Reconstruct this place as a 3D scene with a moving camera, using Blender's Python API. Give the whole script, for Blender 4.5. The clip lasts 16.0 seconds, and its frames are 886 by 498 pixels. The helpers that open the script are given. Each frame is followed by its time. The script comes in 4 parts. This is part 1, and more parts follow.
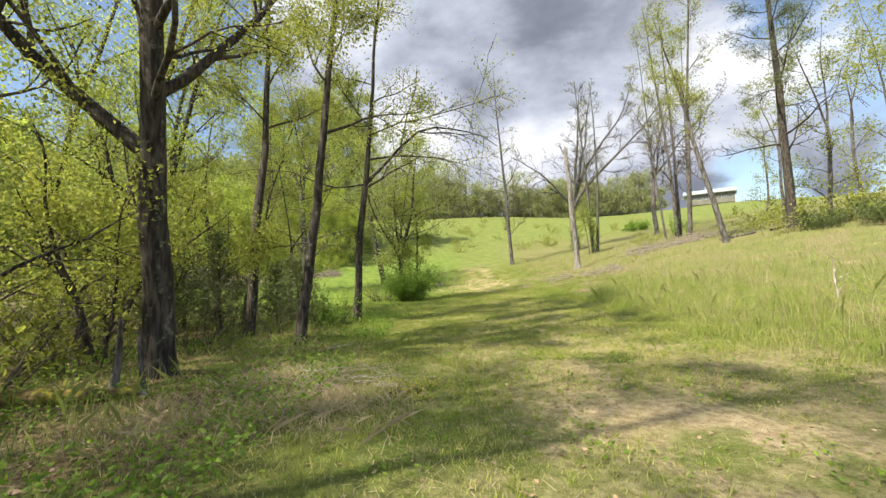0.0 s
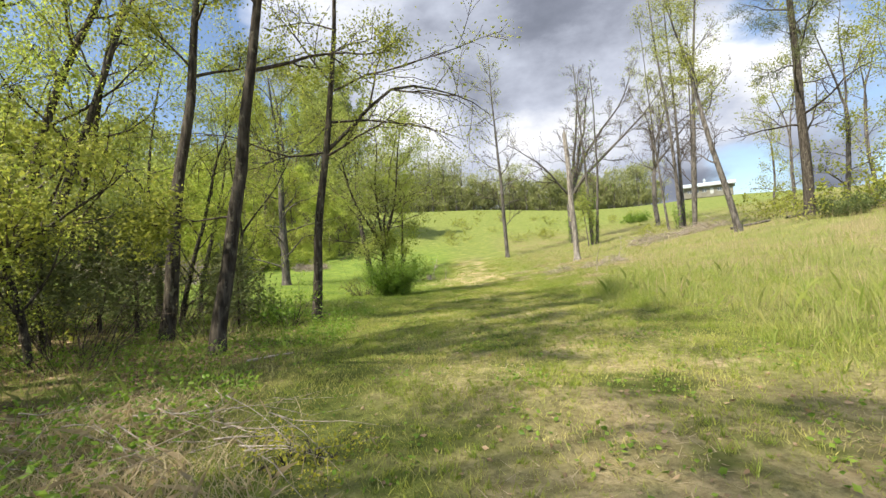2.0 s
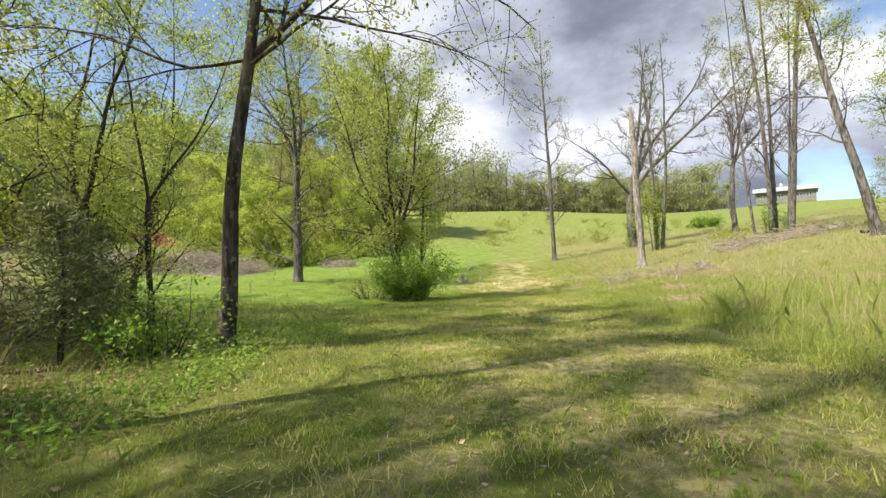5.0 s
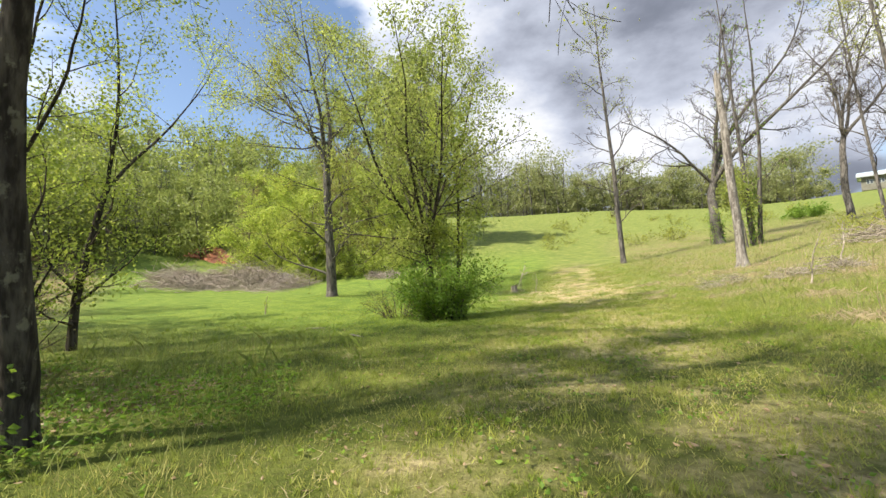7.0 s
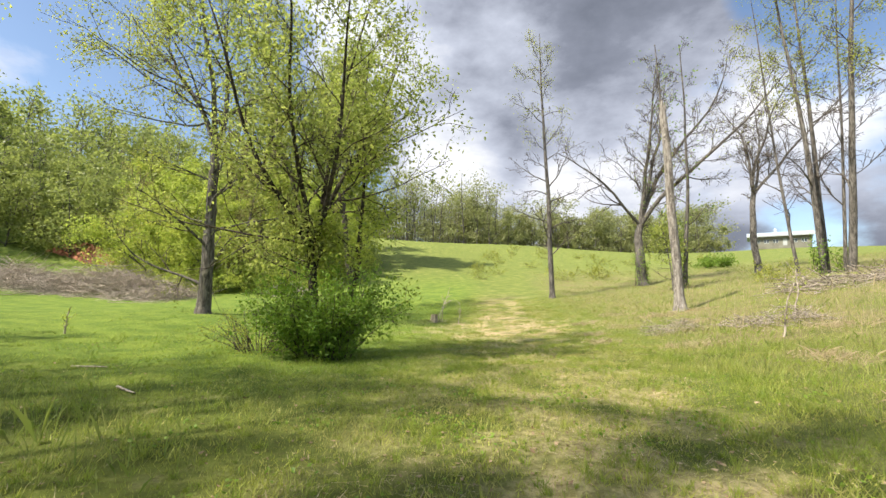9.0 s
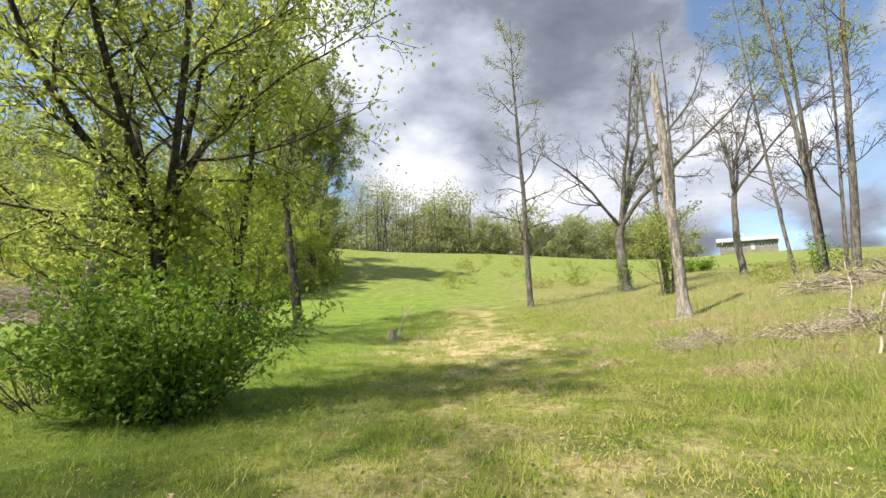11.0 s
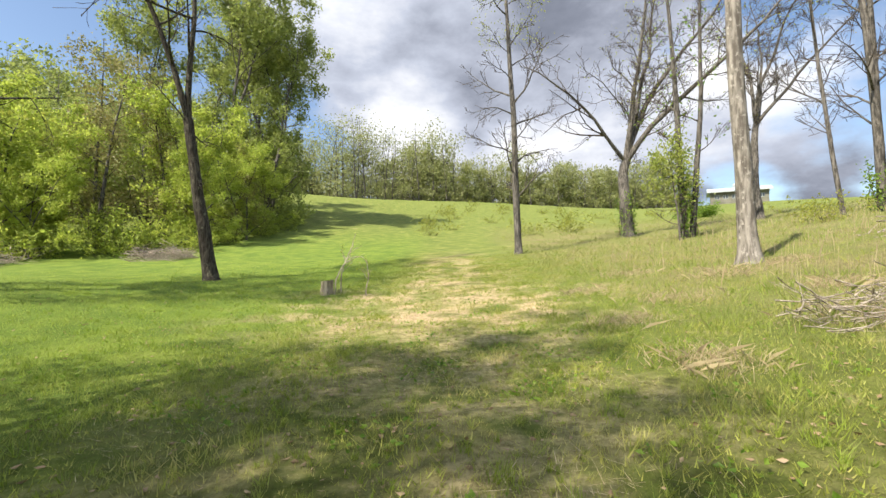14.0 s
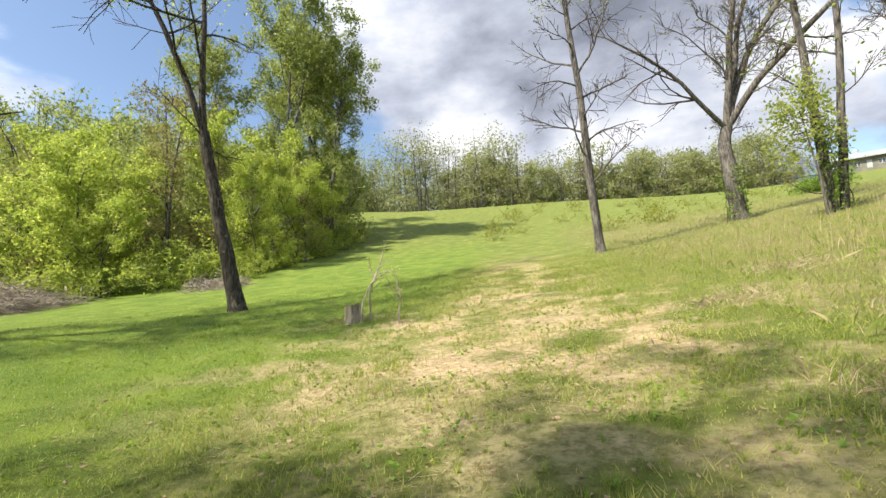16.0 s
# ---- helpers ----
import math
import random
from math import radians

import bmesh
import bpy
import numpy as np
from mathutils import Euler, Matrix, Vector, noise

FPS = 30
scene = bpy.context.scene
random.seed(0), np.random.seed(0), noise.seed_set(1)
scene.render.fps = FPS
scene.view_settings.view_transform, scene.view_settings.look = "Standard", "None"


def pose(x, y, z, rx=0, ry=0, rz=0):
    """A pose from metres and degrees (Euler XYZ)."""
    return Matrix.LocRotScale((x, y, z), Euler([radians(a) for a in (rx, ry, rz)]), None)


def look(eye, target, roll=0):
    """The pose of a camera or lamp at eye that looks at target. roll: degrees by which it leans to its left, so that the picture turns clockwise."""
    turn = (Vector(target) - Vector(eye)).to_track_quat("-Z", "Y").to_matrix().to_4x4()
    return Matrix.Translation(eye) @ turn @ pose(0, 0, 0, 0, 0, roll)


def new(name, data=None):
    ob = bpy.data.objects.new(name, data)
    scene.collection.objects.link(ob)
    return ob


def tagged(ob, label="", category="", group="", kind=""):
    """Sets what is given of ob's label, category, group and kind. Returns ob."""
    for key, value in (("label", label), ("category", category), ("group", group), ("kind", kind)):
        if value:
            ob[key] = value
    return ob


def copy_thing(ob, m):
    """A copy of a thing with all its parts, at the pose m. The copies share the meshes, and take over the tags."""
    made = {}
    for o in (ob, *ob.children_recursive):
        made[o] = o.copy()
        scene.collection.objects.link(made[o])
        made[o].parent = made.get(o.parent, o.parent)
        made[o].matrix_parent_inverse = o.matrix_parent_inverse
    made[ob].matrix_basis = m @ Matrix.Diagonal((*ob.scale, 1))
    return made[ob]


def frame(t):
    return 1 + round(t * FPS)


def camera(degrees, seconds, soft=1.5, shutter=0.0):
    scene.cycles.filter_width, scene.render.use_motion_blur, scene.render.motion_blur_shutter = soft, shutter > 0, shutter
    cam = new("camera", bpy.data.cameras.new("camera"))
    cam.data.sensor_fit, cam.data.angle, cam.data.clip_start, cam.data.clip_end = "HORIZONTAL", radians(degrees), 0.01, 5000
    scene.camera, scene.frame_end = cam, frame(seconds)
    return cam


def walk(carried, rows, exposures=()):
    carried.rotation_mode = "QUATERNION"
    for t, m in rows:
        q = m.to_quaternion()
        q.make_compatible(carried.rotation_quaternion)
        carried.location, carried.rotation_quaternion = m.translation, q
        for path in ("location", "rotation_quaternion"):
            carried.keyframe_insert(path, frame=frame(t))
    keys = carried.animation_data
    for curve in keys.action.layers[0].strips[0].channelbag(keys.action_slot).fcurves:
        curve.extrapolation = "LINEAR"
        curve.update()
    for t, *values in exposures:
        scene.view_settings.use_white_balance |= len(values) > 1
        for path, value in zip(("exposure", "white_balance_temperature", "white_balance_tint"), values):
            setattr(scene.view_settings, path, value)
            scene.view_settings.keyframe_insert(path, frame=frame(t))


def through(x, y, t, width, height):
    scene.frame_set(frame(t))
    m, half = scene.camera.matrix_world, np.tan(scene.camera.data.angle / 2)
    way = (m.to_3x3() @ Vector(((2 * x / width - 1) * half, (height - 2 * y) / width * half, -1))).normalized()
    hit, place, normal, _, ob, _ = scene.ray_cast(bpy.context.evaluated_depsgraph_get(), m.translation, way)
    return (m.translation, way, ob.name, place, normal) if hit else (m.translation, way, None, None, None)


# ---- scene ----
cam = camera(93.8, 16.0)
METRES, EYE, TILT, LEAN, TURN = 30.0, 1.5, 0.0, 0.0, 0.0
ROWS = [
    (0.0, 0.0, 0.0, 0.0, 0.13, 2.94, 2.45),
    (0.5, 0.0044, 0.017, -0.0016, -0.63, 2.35, 3.16),
    (1.0, 0.0085, 0.0376, -0.0036, -0.89, 2.23, 3.24),
    (1.5, 0.012, 0.0591, -0.0054, -0.78, 2.26, 3.03),
    (2.0, 0.0165, 0.084, -0.0072, -0.38, 2.15, 2.52),
    (2.5, 0.0228, 0.1106, -0.0091, -0.32, 2.08, 2.24),
    (3.0, 0.0281, 0.1392, -0.0122, 2.48, -0.55, 0.85),
    (3.5, 0.0311, 0.1676, -0.0142, 5.47, -1.05, 1.38),
    (4.0, 0.035, 0.1957, -0.0123, -2.28, 0.12, -1.13),
    (4.5, 0.0385, 0.2246, -0.0121, 1.18, 1.82, -0.53),
    (7.0, 0.0486, 0.3835, -0.0111, 13.64, 3.88, 2.13),
    (7.5, 0.0501, 0.4152, -0.0118, 2.89, 4.97, 0.35),
    (8.0, 0.0491, 0.4515, -0.0125, 7.6, -2.07, -0.98),
    (8.5, 0.0501, 0.4866, -0.0125, 8.02, 4.19, 0.67),
    (9.0, 0.0521, 0.5222, -0.0123, 3.78, 7.36, -1.9),
    (11.5, 0.077, 0.6934, -0.012, -1.39, 9.11, 0.6),
    (12.0, 0.0824, 0.7281, -0.0127, -4.72, 7.79, 0.15),
    (12.5, 0.0878, 0.7617, -0.0126, -3.66, 6.96, -1.17),
    (13.0, 0.0931, 0.7958, -0.0133, 0.04, 7.47, -1.19),
    (13.5, 0.0974, 0.8307, -0.0154, 2.24, 6.23, 0.61),
    (14.0, 0.1035, 0.8641, -0.019, -1.41, 2.5, -0.49),
    (14.5, 0.1106, 0.8941, -0.0191, 1.37, 3.28, 1.52),
    (15.0, 0.1169, 0.9244, -0.0183, 3.33, 3.8, 4.18),
    (15.5, 0.1188, 0.9565, -0.0183, 5.53, 4.09, 4.13),
    (16.0, 0.1199, 0.9896, -0.0181, 8.64, 4.13, 3.81),
]
walk(cam, [(t, pose(0, 0, EYE, TILT, LEAN, TURN) @ pose(METRES * x, METRES * y, METRES * z, 90 + pitch, roll, yaw)) for t, x, y, z, yaw, pitch, roll in ROWS])

# ---- world, sun, exposure ----
SUN_DIR = Vector((-0.8, -0.6, 0.0)).normalized() * math.cos(radians(50)) + Vector((0, 0, math.sin(radians(50))))
scene.view_settings.exposure = 1.2


def make_world():
    w = bpy.data.worlds.new("sky")
    scene.world = w
    w.use_nodes = True
    nt = w.node_tree
    nt.nodes.clear()
    N, L = nt.nodes.new, nt.links.new

    def math_node(op, a, b=None, clamp=False):
        n = N("ShaderNodeMath")
        n.operation, n.use_clamp = op, clamp
        for i, v in enumerate((a, b)):
            if v is None:
                continue
            if isinstance(v, (int, float)):
                n.inputs[i].default_value = v
            else:
                L(v, n.inputs[i])
        return n.outputs[0]

    sky = N("ShaderNodeTexSky")
    sky.sky_type, sky.sun_disc = "NISHITA", False
    sky.sun_elevation, sky.sun_rotation = radians(50), math.atan2(SUN_DIR.x, SUN_DIR.y)
    tc = N("ShaderNodeTexCoord")

    def cloud_noise(scale, detail, rough, offset):
        mp = N("ShaderNodeMapping")
        mp.inputs["Scale"].default_value = (scale, scale, scale * 1.9)
        mp.inputs["Location"].default_value = offset
        L(tc.outputs["Generated"], mp.inputs["Vector"])
        n = N("ShaderNodeTexNoise")
        n.inputs["Scale"].default_value, n.inputs["Detail"].default_value, n.inputs["Roughness"].default_value = 1.0, detail, rough
        L(mp.outputs[0], n.inputs["Vector"])
        return n.outputs["Fac"]

    def toward(az, el, inner, outer):
        """1 near one direction of the sky, falling to 0 at the outer angle."""
        d = N("ShaderNodeVectorMath")
        d.operation = "DOT_PRODUCT"
        L(tc.outputs["Generated"], d.inputs[0])
        a, e = radians(az), radians(el)
        d.inputs[1].default_value = (math.sin(a) * math.cos(e), math.cos(a) * math.cos(e), math.sin(e))
        r = N("ShaderNodeMapRange")
        r.interpolation_type = "SMOOTHSTEP"
        r.inputs["From Min"].default_value, r.inputs["From Max"].default_value = math.cos(radians(outer)), math.cos(radians(inner))
        L(d.outputs["Value"], r.inputs["Value"])
        return r.outputs["Result"]

    billow = cloud_noise(3.1, 9, 0.55, (0.35, 1.1, 0.2))
    body = cloud_noise(1.3, 4, 0.5, (2.1, 0.4, 1.3))
    # cover: broken cloud with blue gaps
    cover = math_node("ADD", math_node("MULTIPLY", billow, 0.8), math_node("MULTIPLY", body, 0.45))
    for az, el, i, o, k in ((6, 34, 8, 30, 0.22), (18, 16, 8, 30, 0.16), (-2, 17, 3, 14, 0.1), (-42, 22, 3, 19, -0.105), (-58, 16, 2, 14, -0.03), (41, 34, 2, 10, -0.27), (37, 5, 2, 8, -0.2), (50, 5, 2, 7, -0.1), (29, 26, 1, 4, -0.12)):
        cover = math_node("ADD", cover, math_node("MULTIPLY", toward(az, el, i, o), k))
    ramp = N("ShaderNodeMapRange")
    ramp.interpolation_type = "SMOOTHSTEP"
    ramp.inputs["From Min"].default_value, ramp.inputs["From Max"].default_value = 0.55, 0.70
    L(cover, ramp.inputs["Value"])
    # shade: grey bases overhead, white flanks below
    puff = cloud_noise(5.2, 10, 0.6, (1.7, 0.3, 0.9))
    shade = math_node("ADD", math_node("MULTIPLY", billow, -1.5), math_node("ADD", math_node("MULTIPLY", puff, -1.1), 1.72))
    for az, el, i, o, k in ((10, 36, 5, 21, -0.36), (26, 33, 4, 16, -0.34), (33, 9, 2, 12, -0.3), (52, 9, 3, 16, -0.25), (18, 18, 3, 13, 0.24), (37, 20, 3, 12, 0.4), (-3, 19, 2, 9, 0.38), (-25, 40, 5, 25, 0.15)):
        shade = math_node("ADD", shade, math_node("MULTIPLY", toward(az, el, i, o), k))
    shade = math_node("ADD", math_node("MULTIPLY", shade, 0.6), 0.35)
    tone = N("ShaderNodeValToRGB")
    tone.color_ramp.elements[0].position, tone.color_ramp.elements[0].color = 0.0, (0.1, 0.115, 0.15, 1)
    tone.color_ramp.elements[1].position, tone.color_ramp.elements[1].color = 0.9, (0.95, 0.95, 0.97, 1)
    for at, colour in ((0.33, (0.225, 0.245, 0.305, 1)), (0.6, (0.49, 0.525, 0.62, 1))):
        tone.color_ramp.elements.new(at).color = colour
    L(shade, tone.inputs["Fac"])
    blue, cloud, mix, out = N("ShaderNodeBackground"), N("ShaderNodeBackground"), N("ShaderNodeMixShader"), N("ShaderNodeOutputWorld")
    blue.inputs["Strength"].default_value = 0.09
    # cloud glows more strongly the nearer it lies to the sun
    # this extra glow lies out of view, added as fill for shaded ground
    az_sun = math.degrees(math.atan2(SUN_DIR.x, SUN_DIR.y))
    L(math_node("MULTIPLY", math_node("ADD", math_node("MULTIPLY", toward(az_sun, 50, 5, 85), 2.2), 1.0), 0.57), cloud.inputs["Strength"])
    L(sky.outputs[0], blue.inputs["Color"])
    L(tone.outputs[0], cloud.inputs["Color"])
    L(ramp.outputs["Result"], mix.inputs["Fac"])
    L(blue.outputs[0], mix.inputs[1])
    L(cloud.outputs[0], mix.inputs[2])
    L(mix.outputs[0], out.inputs["Surface"])


make_world()
sun = new("sun", bpy.data.lights.new("sun", "SUN"))
sun.data.energy, sun.data.angle, sun.data.color = 4.6, radians(0.8), (1.0, 0.91, 0.75)
sun.matrix_world = look(SUN_DIR * 50, (0, 0, 0))


# ---- materials ----
class Shader:
    """A small builder for a node material."""

    def __init__(self, name):
        self.m = bpy.data.materials.new(name)
        self.m.use_nodes = True
        self.nt = self.m.node_tree
        self.bsdf = self.nt.nodes["Principled BSDF"]
        self.out = self.nt.nodes["Material Output"]
        self.tc = self.nt.nodes.new("ShaderNodeTexCoord")

    def node(self, kind):
        return self.nt.nodes.new(kind)

    def link(self, a, b):
        self.nt.links.new(a, b)

    def noise(self, scale, detail=4, rough=0.55, stretch=(1, 1, 1), offset=0.0):
        mp = self.node("ShaderNodeMapping")
        mp.inputs["Scale"].default_value = [scale * s for s in stretch]
        mp.inputs["Location"].default_value = (offset, offset * 0.7, offset * 1.3)
        self.link(self.tc.outputs["Object"], mp.inputs["Vector"])
        n = self.node("ShaderNodeTexNoise")
        n.inputs["Scale"].default_value, n.inputs["Detail"].default_value, n.inputs["Roughness"].default_value = 1.0, detail, rough
        self.link(mp.outputs[0], n.inputs["Vector"])
        return n.outputs["Fac"]

    def step(self, value, lo, hi):
        r = self.node("ShaderNodeMapRange")
        r.interpolation_type = "SMOOTHSTEP"
        r.inputs["From Min"].default_value, r.inputs["From Max"].default_value = lo, hi
        self.link(value, r.inputs["Value"])
        return r.outputs["Result"]

    def mix(self, fac, a, b):
        n = self.node("ShaderNodeMix")
        n.data_type = "RGBA"
        if isinstance(fac, (int, float)):
            n.inputs[0].default_value = fac
        else:
            self.link(fac, n.inputs[0])
        for i, v in ((6, a), (7, b)):
            if isinstance(v, tuple):
                n.inputs[i].default_value = (*v, 1)
            else:
                self.link(v, n.inputs[i])
        return n.outputs[2]

    def calc(self, op, a, b):
        n = self.node("ShaderNodeMath")
        n.operation = op
        for i, v in ((0, a), (1, b)):
            if isinstance(v, (int, float)):
                n.inputs[i].default_value = v
            else:
                self.link(v, n.inputs[i])
        return n.outputs[0]

    def island(self):
        return self.node("ShaderNodeNewGeometry").outputs["Random Per Island"]

    def thing_random(self):
        return self.node("ShaderNodeObjectInfo").outputs["Random"]

    def bump(self, height, strength, distance):
        b = self.node("ShaderNodeBump")
        b.inputs["Strength"].default_value, b.inputs["Distance"].default_value = strength, distance
        self.link(height, b.inputs["Height"])
        self.link(b.outputs[0], self.bsdf.inputs["Normal"])

    def done(self, colour, rough=0.8, gloss=0.3, through=0.0):
        if isinstance(colour, tuple):
            self.bsdf.inputs["Base Color"].default_value = (*colour, 1)
        else:
            self.link(colour, self.bsdf.inputs["Base Color"])
        self.bsdf.inputs["Roughness"].default_value = rough
        self.bsdf.inputs["Specular IOR Level"].default_value = gloss
        if through:
            t, mx = self.node("ShaderNodeBsdfTranslucent"), self.node("ShaderNodeMixShader")
            if isinstance(colour, tuple):
                t.inputs["Color"].default_value = (*colour, 1)
            else:
                self.link(colour, t.inputs["Color"])
            mx.inputs[0].default_value = through
            self.link(self.bsdf.outputs[0], mx.inputs[1])
            self.link(t.outputs[0], mx.inputs[2])
            self.link(mx.outputs[0], self.out.inputs["Surface"])
        return self.m


def bark(name, dark, light, patch, patch_at=0.62, furrow=14):
    s = Shader(name)
    ridges = s.noise(furrow, 6, 0.6, (1, 1, 0.18))
    blotch = s.noise(2.2, 5, 0.6, (1, 1, 0.6), 3.1)
    lichen = s.noise(7.0, 6, 0.65, (1, 1, 0.7), 7.7)
    c = s.mix(s.step(ridges, 0.36, 0.66), dark, light)
    c = s.mix(s.calc("MULTIPLY", s.step(lichen, patch_at, patch_at + 0.1), 0.8), c, patch)
    c = s.mix(s.calc("MULTIPLY", s.step(blotch, 0.45, 0.75), 0.45), c, dark)
    s.bump(ridges, 0.9, 0.03)
    return s.done(c, 0.92, 0.15)


def leaf(name, a, b, through=0.5, tip=None):
    s = Shader(name)
    r = s.island()
    c = s.mix(r, a, b)
    big = s.step(s.noise(0.35, 3), 0.35, 0.65)
    c = s.mix(s.calc("MULTIPLY", big, 0.5), c, tip or a)
    return s.done(c, 0.5, 0.35, through)


BARK_DARK = bark("bark_dark", (0.024, 0.02, 0.016), (0.092, 0.08, 0.065), (0.19, 0.18, 0.13), 0.57)
BARK_GREY = bark("bark_grey", (0.045, 0.041, 0.037), (0.17, 0.155, 0.138), (0.22, 0.2, 0.17), 0.58, 11)
BARK_PALE = bark("bark_pale", (0.1, 0.088, 0.076), (0.29, 0.265, 0.235), (0.38, 0.355, 0.32), 0.55, 9)
BARK_MOSS = bark("bark_mossy", (0.05, 0.04, 0.02), (0.16, 0.11, 0.05), (0.22, 0.2, 0.03), 0.46, 8)
TWIG = bark("twig_bark", (0.04, 0.032, 0.027), (0.13, 0.105, 0.085), (0.17, 0.15, 0.12))
STUMP_BARK = bark("stump_bark", (0.2, 0.165, 0.115), (0.46, 0.39, 0.29), (0.54, 0.47, 0.36), 0.6, 16)
TWIG_DEAD = bark("dead_twig", (0.2, 0.17, 0.14), (0.5, 0.43, 0.37), (0.56, 0.5, 0.44))
LEAF_SPRING = leaf("spring_leaf", (0.225, 0.27, 0.045), (0.46, 0.47, 0.085), 0.6, (0.225, 0.255, 0.045))
LEAF_LIME = leaf("lime_leaf", (0.28, 0.37, 0.055), (0.52, 0.56, 0.11), 0.62, (0.28, 0.37, 0.055))
LEAF_HILL = leaf("hill_leaf", (0.17, 0.22, 0.055), (0.34, 0.38, 0.1), 0.55, (0.22, 0.27, 0.065))
LEAF_MAPLE = leaf("maple_leaf", (0.23, 0.29, 0.06), (0.46, 0.49, 0.13), 0.62)
LEAF_BUSH = leaf("bush_leaf", (0.11, 0.21, 0.022), (0.28, 0.4, 0.05), 0.5)
LEAF_CEDAR = leaf("cedar_needle", (0.09, 0.115, 0.04), (0.185, 0.205, 0.075), 0.4)
LEAF_BUD = leaf("bud_leaf", (0.2, 0.2, 0.06), (0.3, 0.26, 0.1))
# ridge leaves paler and greyer: distance haze mixed into their colour
LEAF_FAR_HAZED = leaf("far_leaf_hazed", (0.2, 0.24, 0.08), (0.38, 0.4, 0.15), 0.55, (0.3, 0.3, 0.16))
# scrub green made darker, with the bank's shade put into the colour
LEAF_SCRUB_SHADED = leaf("scrub_leaf_shaded", (0.07, 0.105, 0.03), (0.17, 0.2, 0.06), 0.4)
LEAF_YELLOW = leaf("yellow_weed", (0.36, 0.36, 0.04), (0.58, 0.53, 0.06), 0.5)
LEAF_DEAD = leaf("dead_leaf", (0.2, 0.13, 0.07), (0.42, 0.31, 0.19), 0.15)


def ground_material():
    s = Shader("meadow_ground")
    fine, mid, wide = s.noise(9, 6, 0.65), s.noise(1.1, 5, 0.6, offset=2.0), s.noise(0.16, 4, 0.5, offset=5.0)
    sep = s.node("ShaderNodeSeparateXYZ")
    s.link(s.tc.outputs["Object"], sep.inputs[0])
    x, y = sep.outputs["X"], sep.outputs["Y"]
    off = s.calc("ABSOLUTE", s.calc("SUBTRACT", x, s.calc("ADD", s.calc("MULTIPLY", y, 0.05), 1.7)), 0)
    lane = s.calc("SUBTRACT", 1.0, s.step(off, 0.7, 3.4))
    lane = s.calc("MULTIPLY", lane, s.calc("SUBTRACT", 1.0, s.step(y, 44, 62)))
    worn = s.calc("MULTIPLY", lane, s.calc("MULTIPLY", s.step(y, 25, 34), s.step(s.noise(0.55, 5, 0.6, offset=9.0), 0.46, 0.66)))
    green = s.mix(s.step(mid, 0.35, 0.65), (0.08, 0.1, 0.02), (0.15, 0.175, 0.035))
    green = s.mix(s.step(wide, 0.4, 0.62), green, (0.12, 0.155, 0.03))
    far = s.step(s.calc("ADD", s.calc("ABSOLUTE", s.calc("SUBTRACT", x, 2.0), 0), s.calc("MAXIMUM", s.calc("SUBTRACT", y, 44.0), 0.0)), 7.0, 20.0)
    green = s.mix(far, green, s.mix(s.step(mid, 0.3, 0.7), (0.105, 0.14, 0.034), (0.175, 0.205, 0.05)))
    lush = s.calc("MULTIPLY", s.step(s.calc("SUBTRACT", s.calc("MULTIPLY", y, 0.05), x), -1.0, 3.5), s.calc("MULTIPLY", s.step(y, 18, 26), s.calc("SUBTRACT", 1.0, s.step(y, 58, 80))))
    green = s.mix(s.calc("MULTIPLY", lush, 0.6), green, s.mix(s.step(mid, 0.35, 0.65), (0.08, 0.15, 0.02), (0.15, 0.225, 0.03)))
    straw = s.mix(s.step(fine, 0.38, 0.6), (0.24, 0.185, 0.1), (0.52, 0.42, 0.25))
    bare = s.calc("ADD", s.calc("MULTIPLY", s.step(mid, 0.4, 0.62), s.calc("MULTIPLY", lane, 0.5)), s.calc("MULTIPLY", s.step(mid, 0.6, 0.74), s.calc("MULTIPLY", s.calc("SUBTRACT", 1.0, lush), 0.45)))
    east = s.calc("MULTIPLY", s.step(s.calc("SUBTRACT", x, s.calc("MULTIPLY", y, 0.05)), 4.0, 9.0), s.calc("SUBTRACT", 1.0, s.step(y, 62, 90)))
    green = s.mix(s.calc("MULTIPLY", east, s.calc("ADD", 0.3, s.calc("MULTIPLY", s.step(s.noise(0.45, 5, 0.65, offset=4.0), 0.4, 0.62), 0.55))), green, s.mix(s.step(fine, 0.35, 0.65), (0.13, 0.115, 0.05), (0.27, 0.225, 0.115)))
    c = s.mix(bare, green, straw)
    crossing = s.calc("MULTIPLY", s.calc("SUBTRACT", 1.0, s.step(s.calc("ABSOLUTE", s.calc("SUBTRACT", x, 3.6), 0), 2.0, 6.5)), s.calc("SUBTRACT", 1.0, s.step(s.calc("ABSOLUTE", s.calc("SUBTRACT", y, 37.5), 0), 2.0, 5.0)))
    worn = s.calc("MAXIMUM", worn, s.calc("MULTIPLY", crossing, s.step(s.noise(0.8, 5, 0.6, offset=13.0), 0.45, 0.62)))
    start = s.calc("MULTIPLY", s.step(s.calc("MULTIPLY", y, -1.0), -9.0, -3.0), s.step(x, 0.0, 2.0))
    worn = s.calc("MAXIMUM", worn, s.calc("MULTIPLY", start, s.step(s.noise(0.7, 5, 0.6, offset=6.0), 0.38, 0.58)))
    c = s.mix(s.calc("MULTIPLY", worn, 0.85), c, s.mix(s.step(fine, 0.35, 0.65), (0.36, 0.26, 0.16), (0.55, 0.43, 0.27)))
    woods = s.calc("MULTIPLY", s.step(s.calc("ADD", s.calc("MULTIPLY", x, -1.0), s.calc("MULTIPLY", y, -1.2)), -14.0, -7.0), s.step(s.calc("MULTIPLY", x, -1.0), 0.6, 3.0))
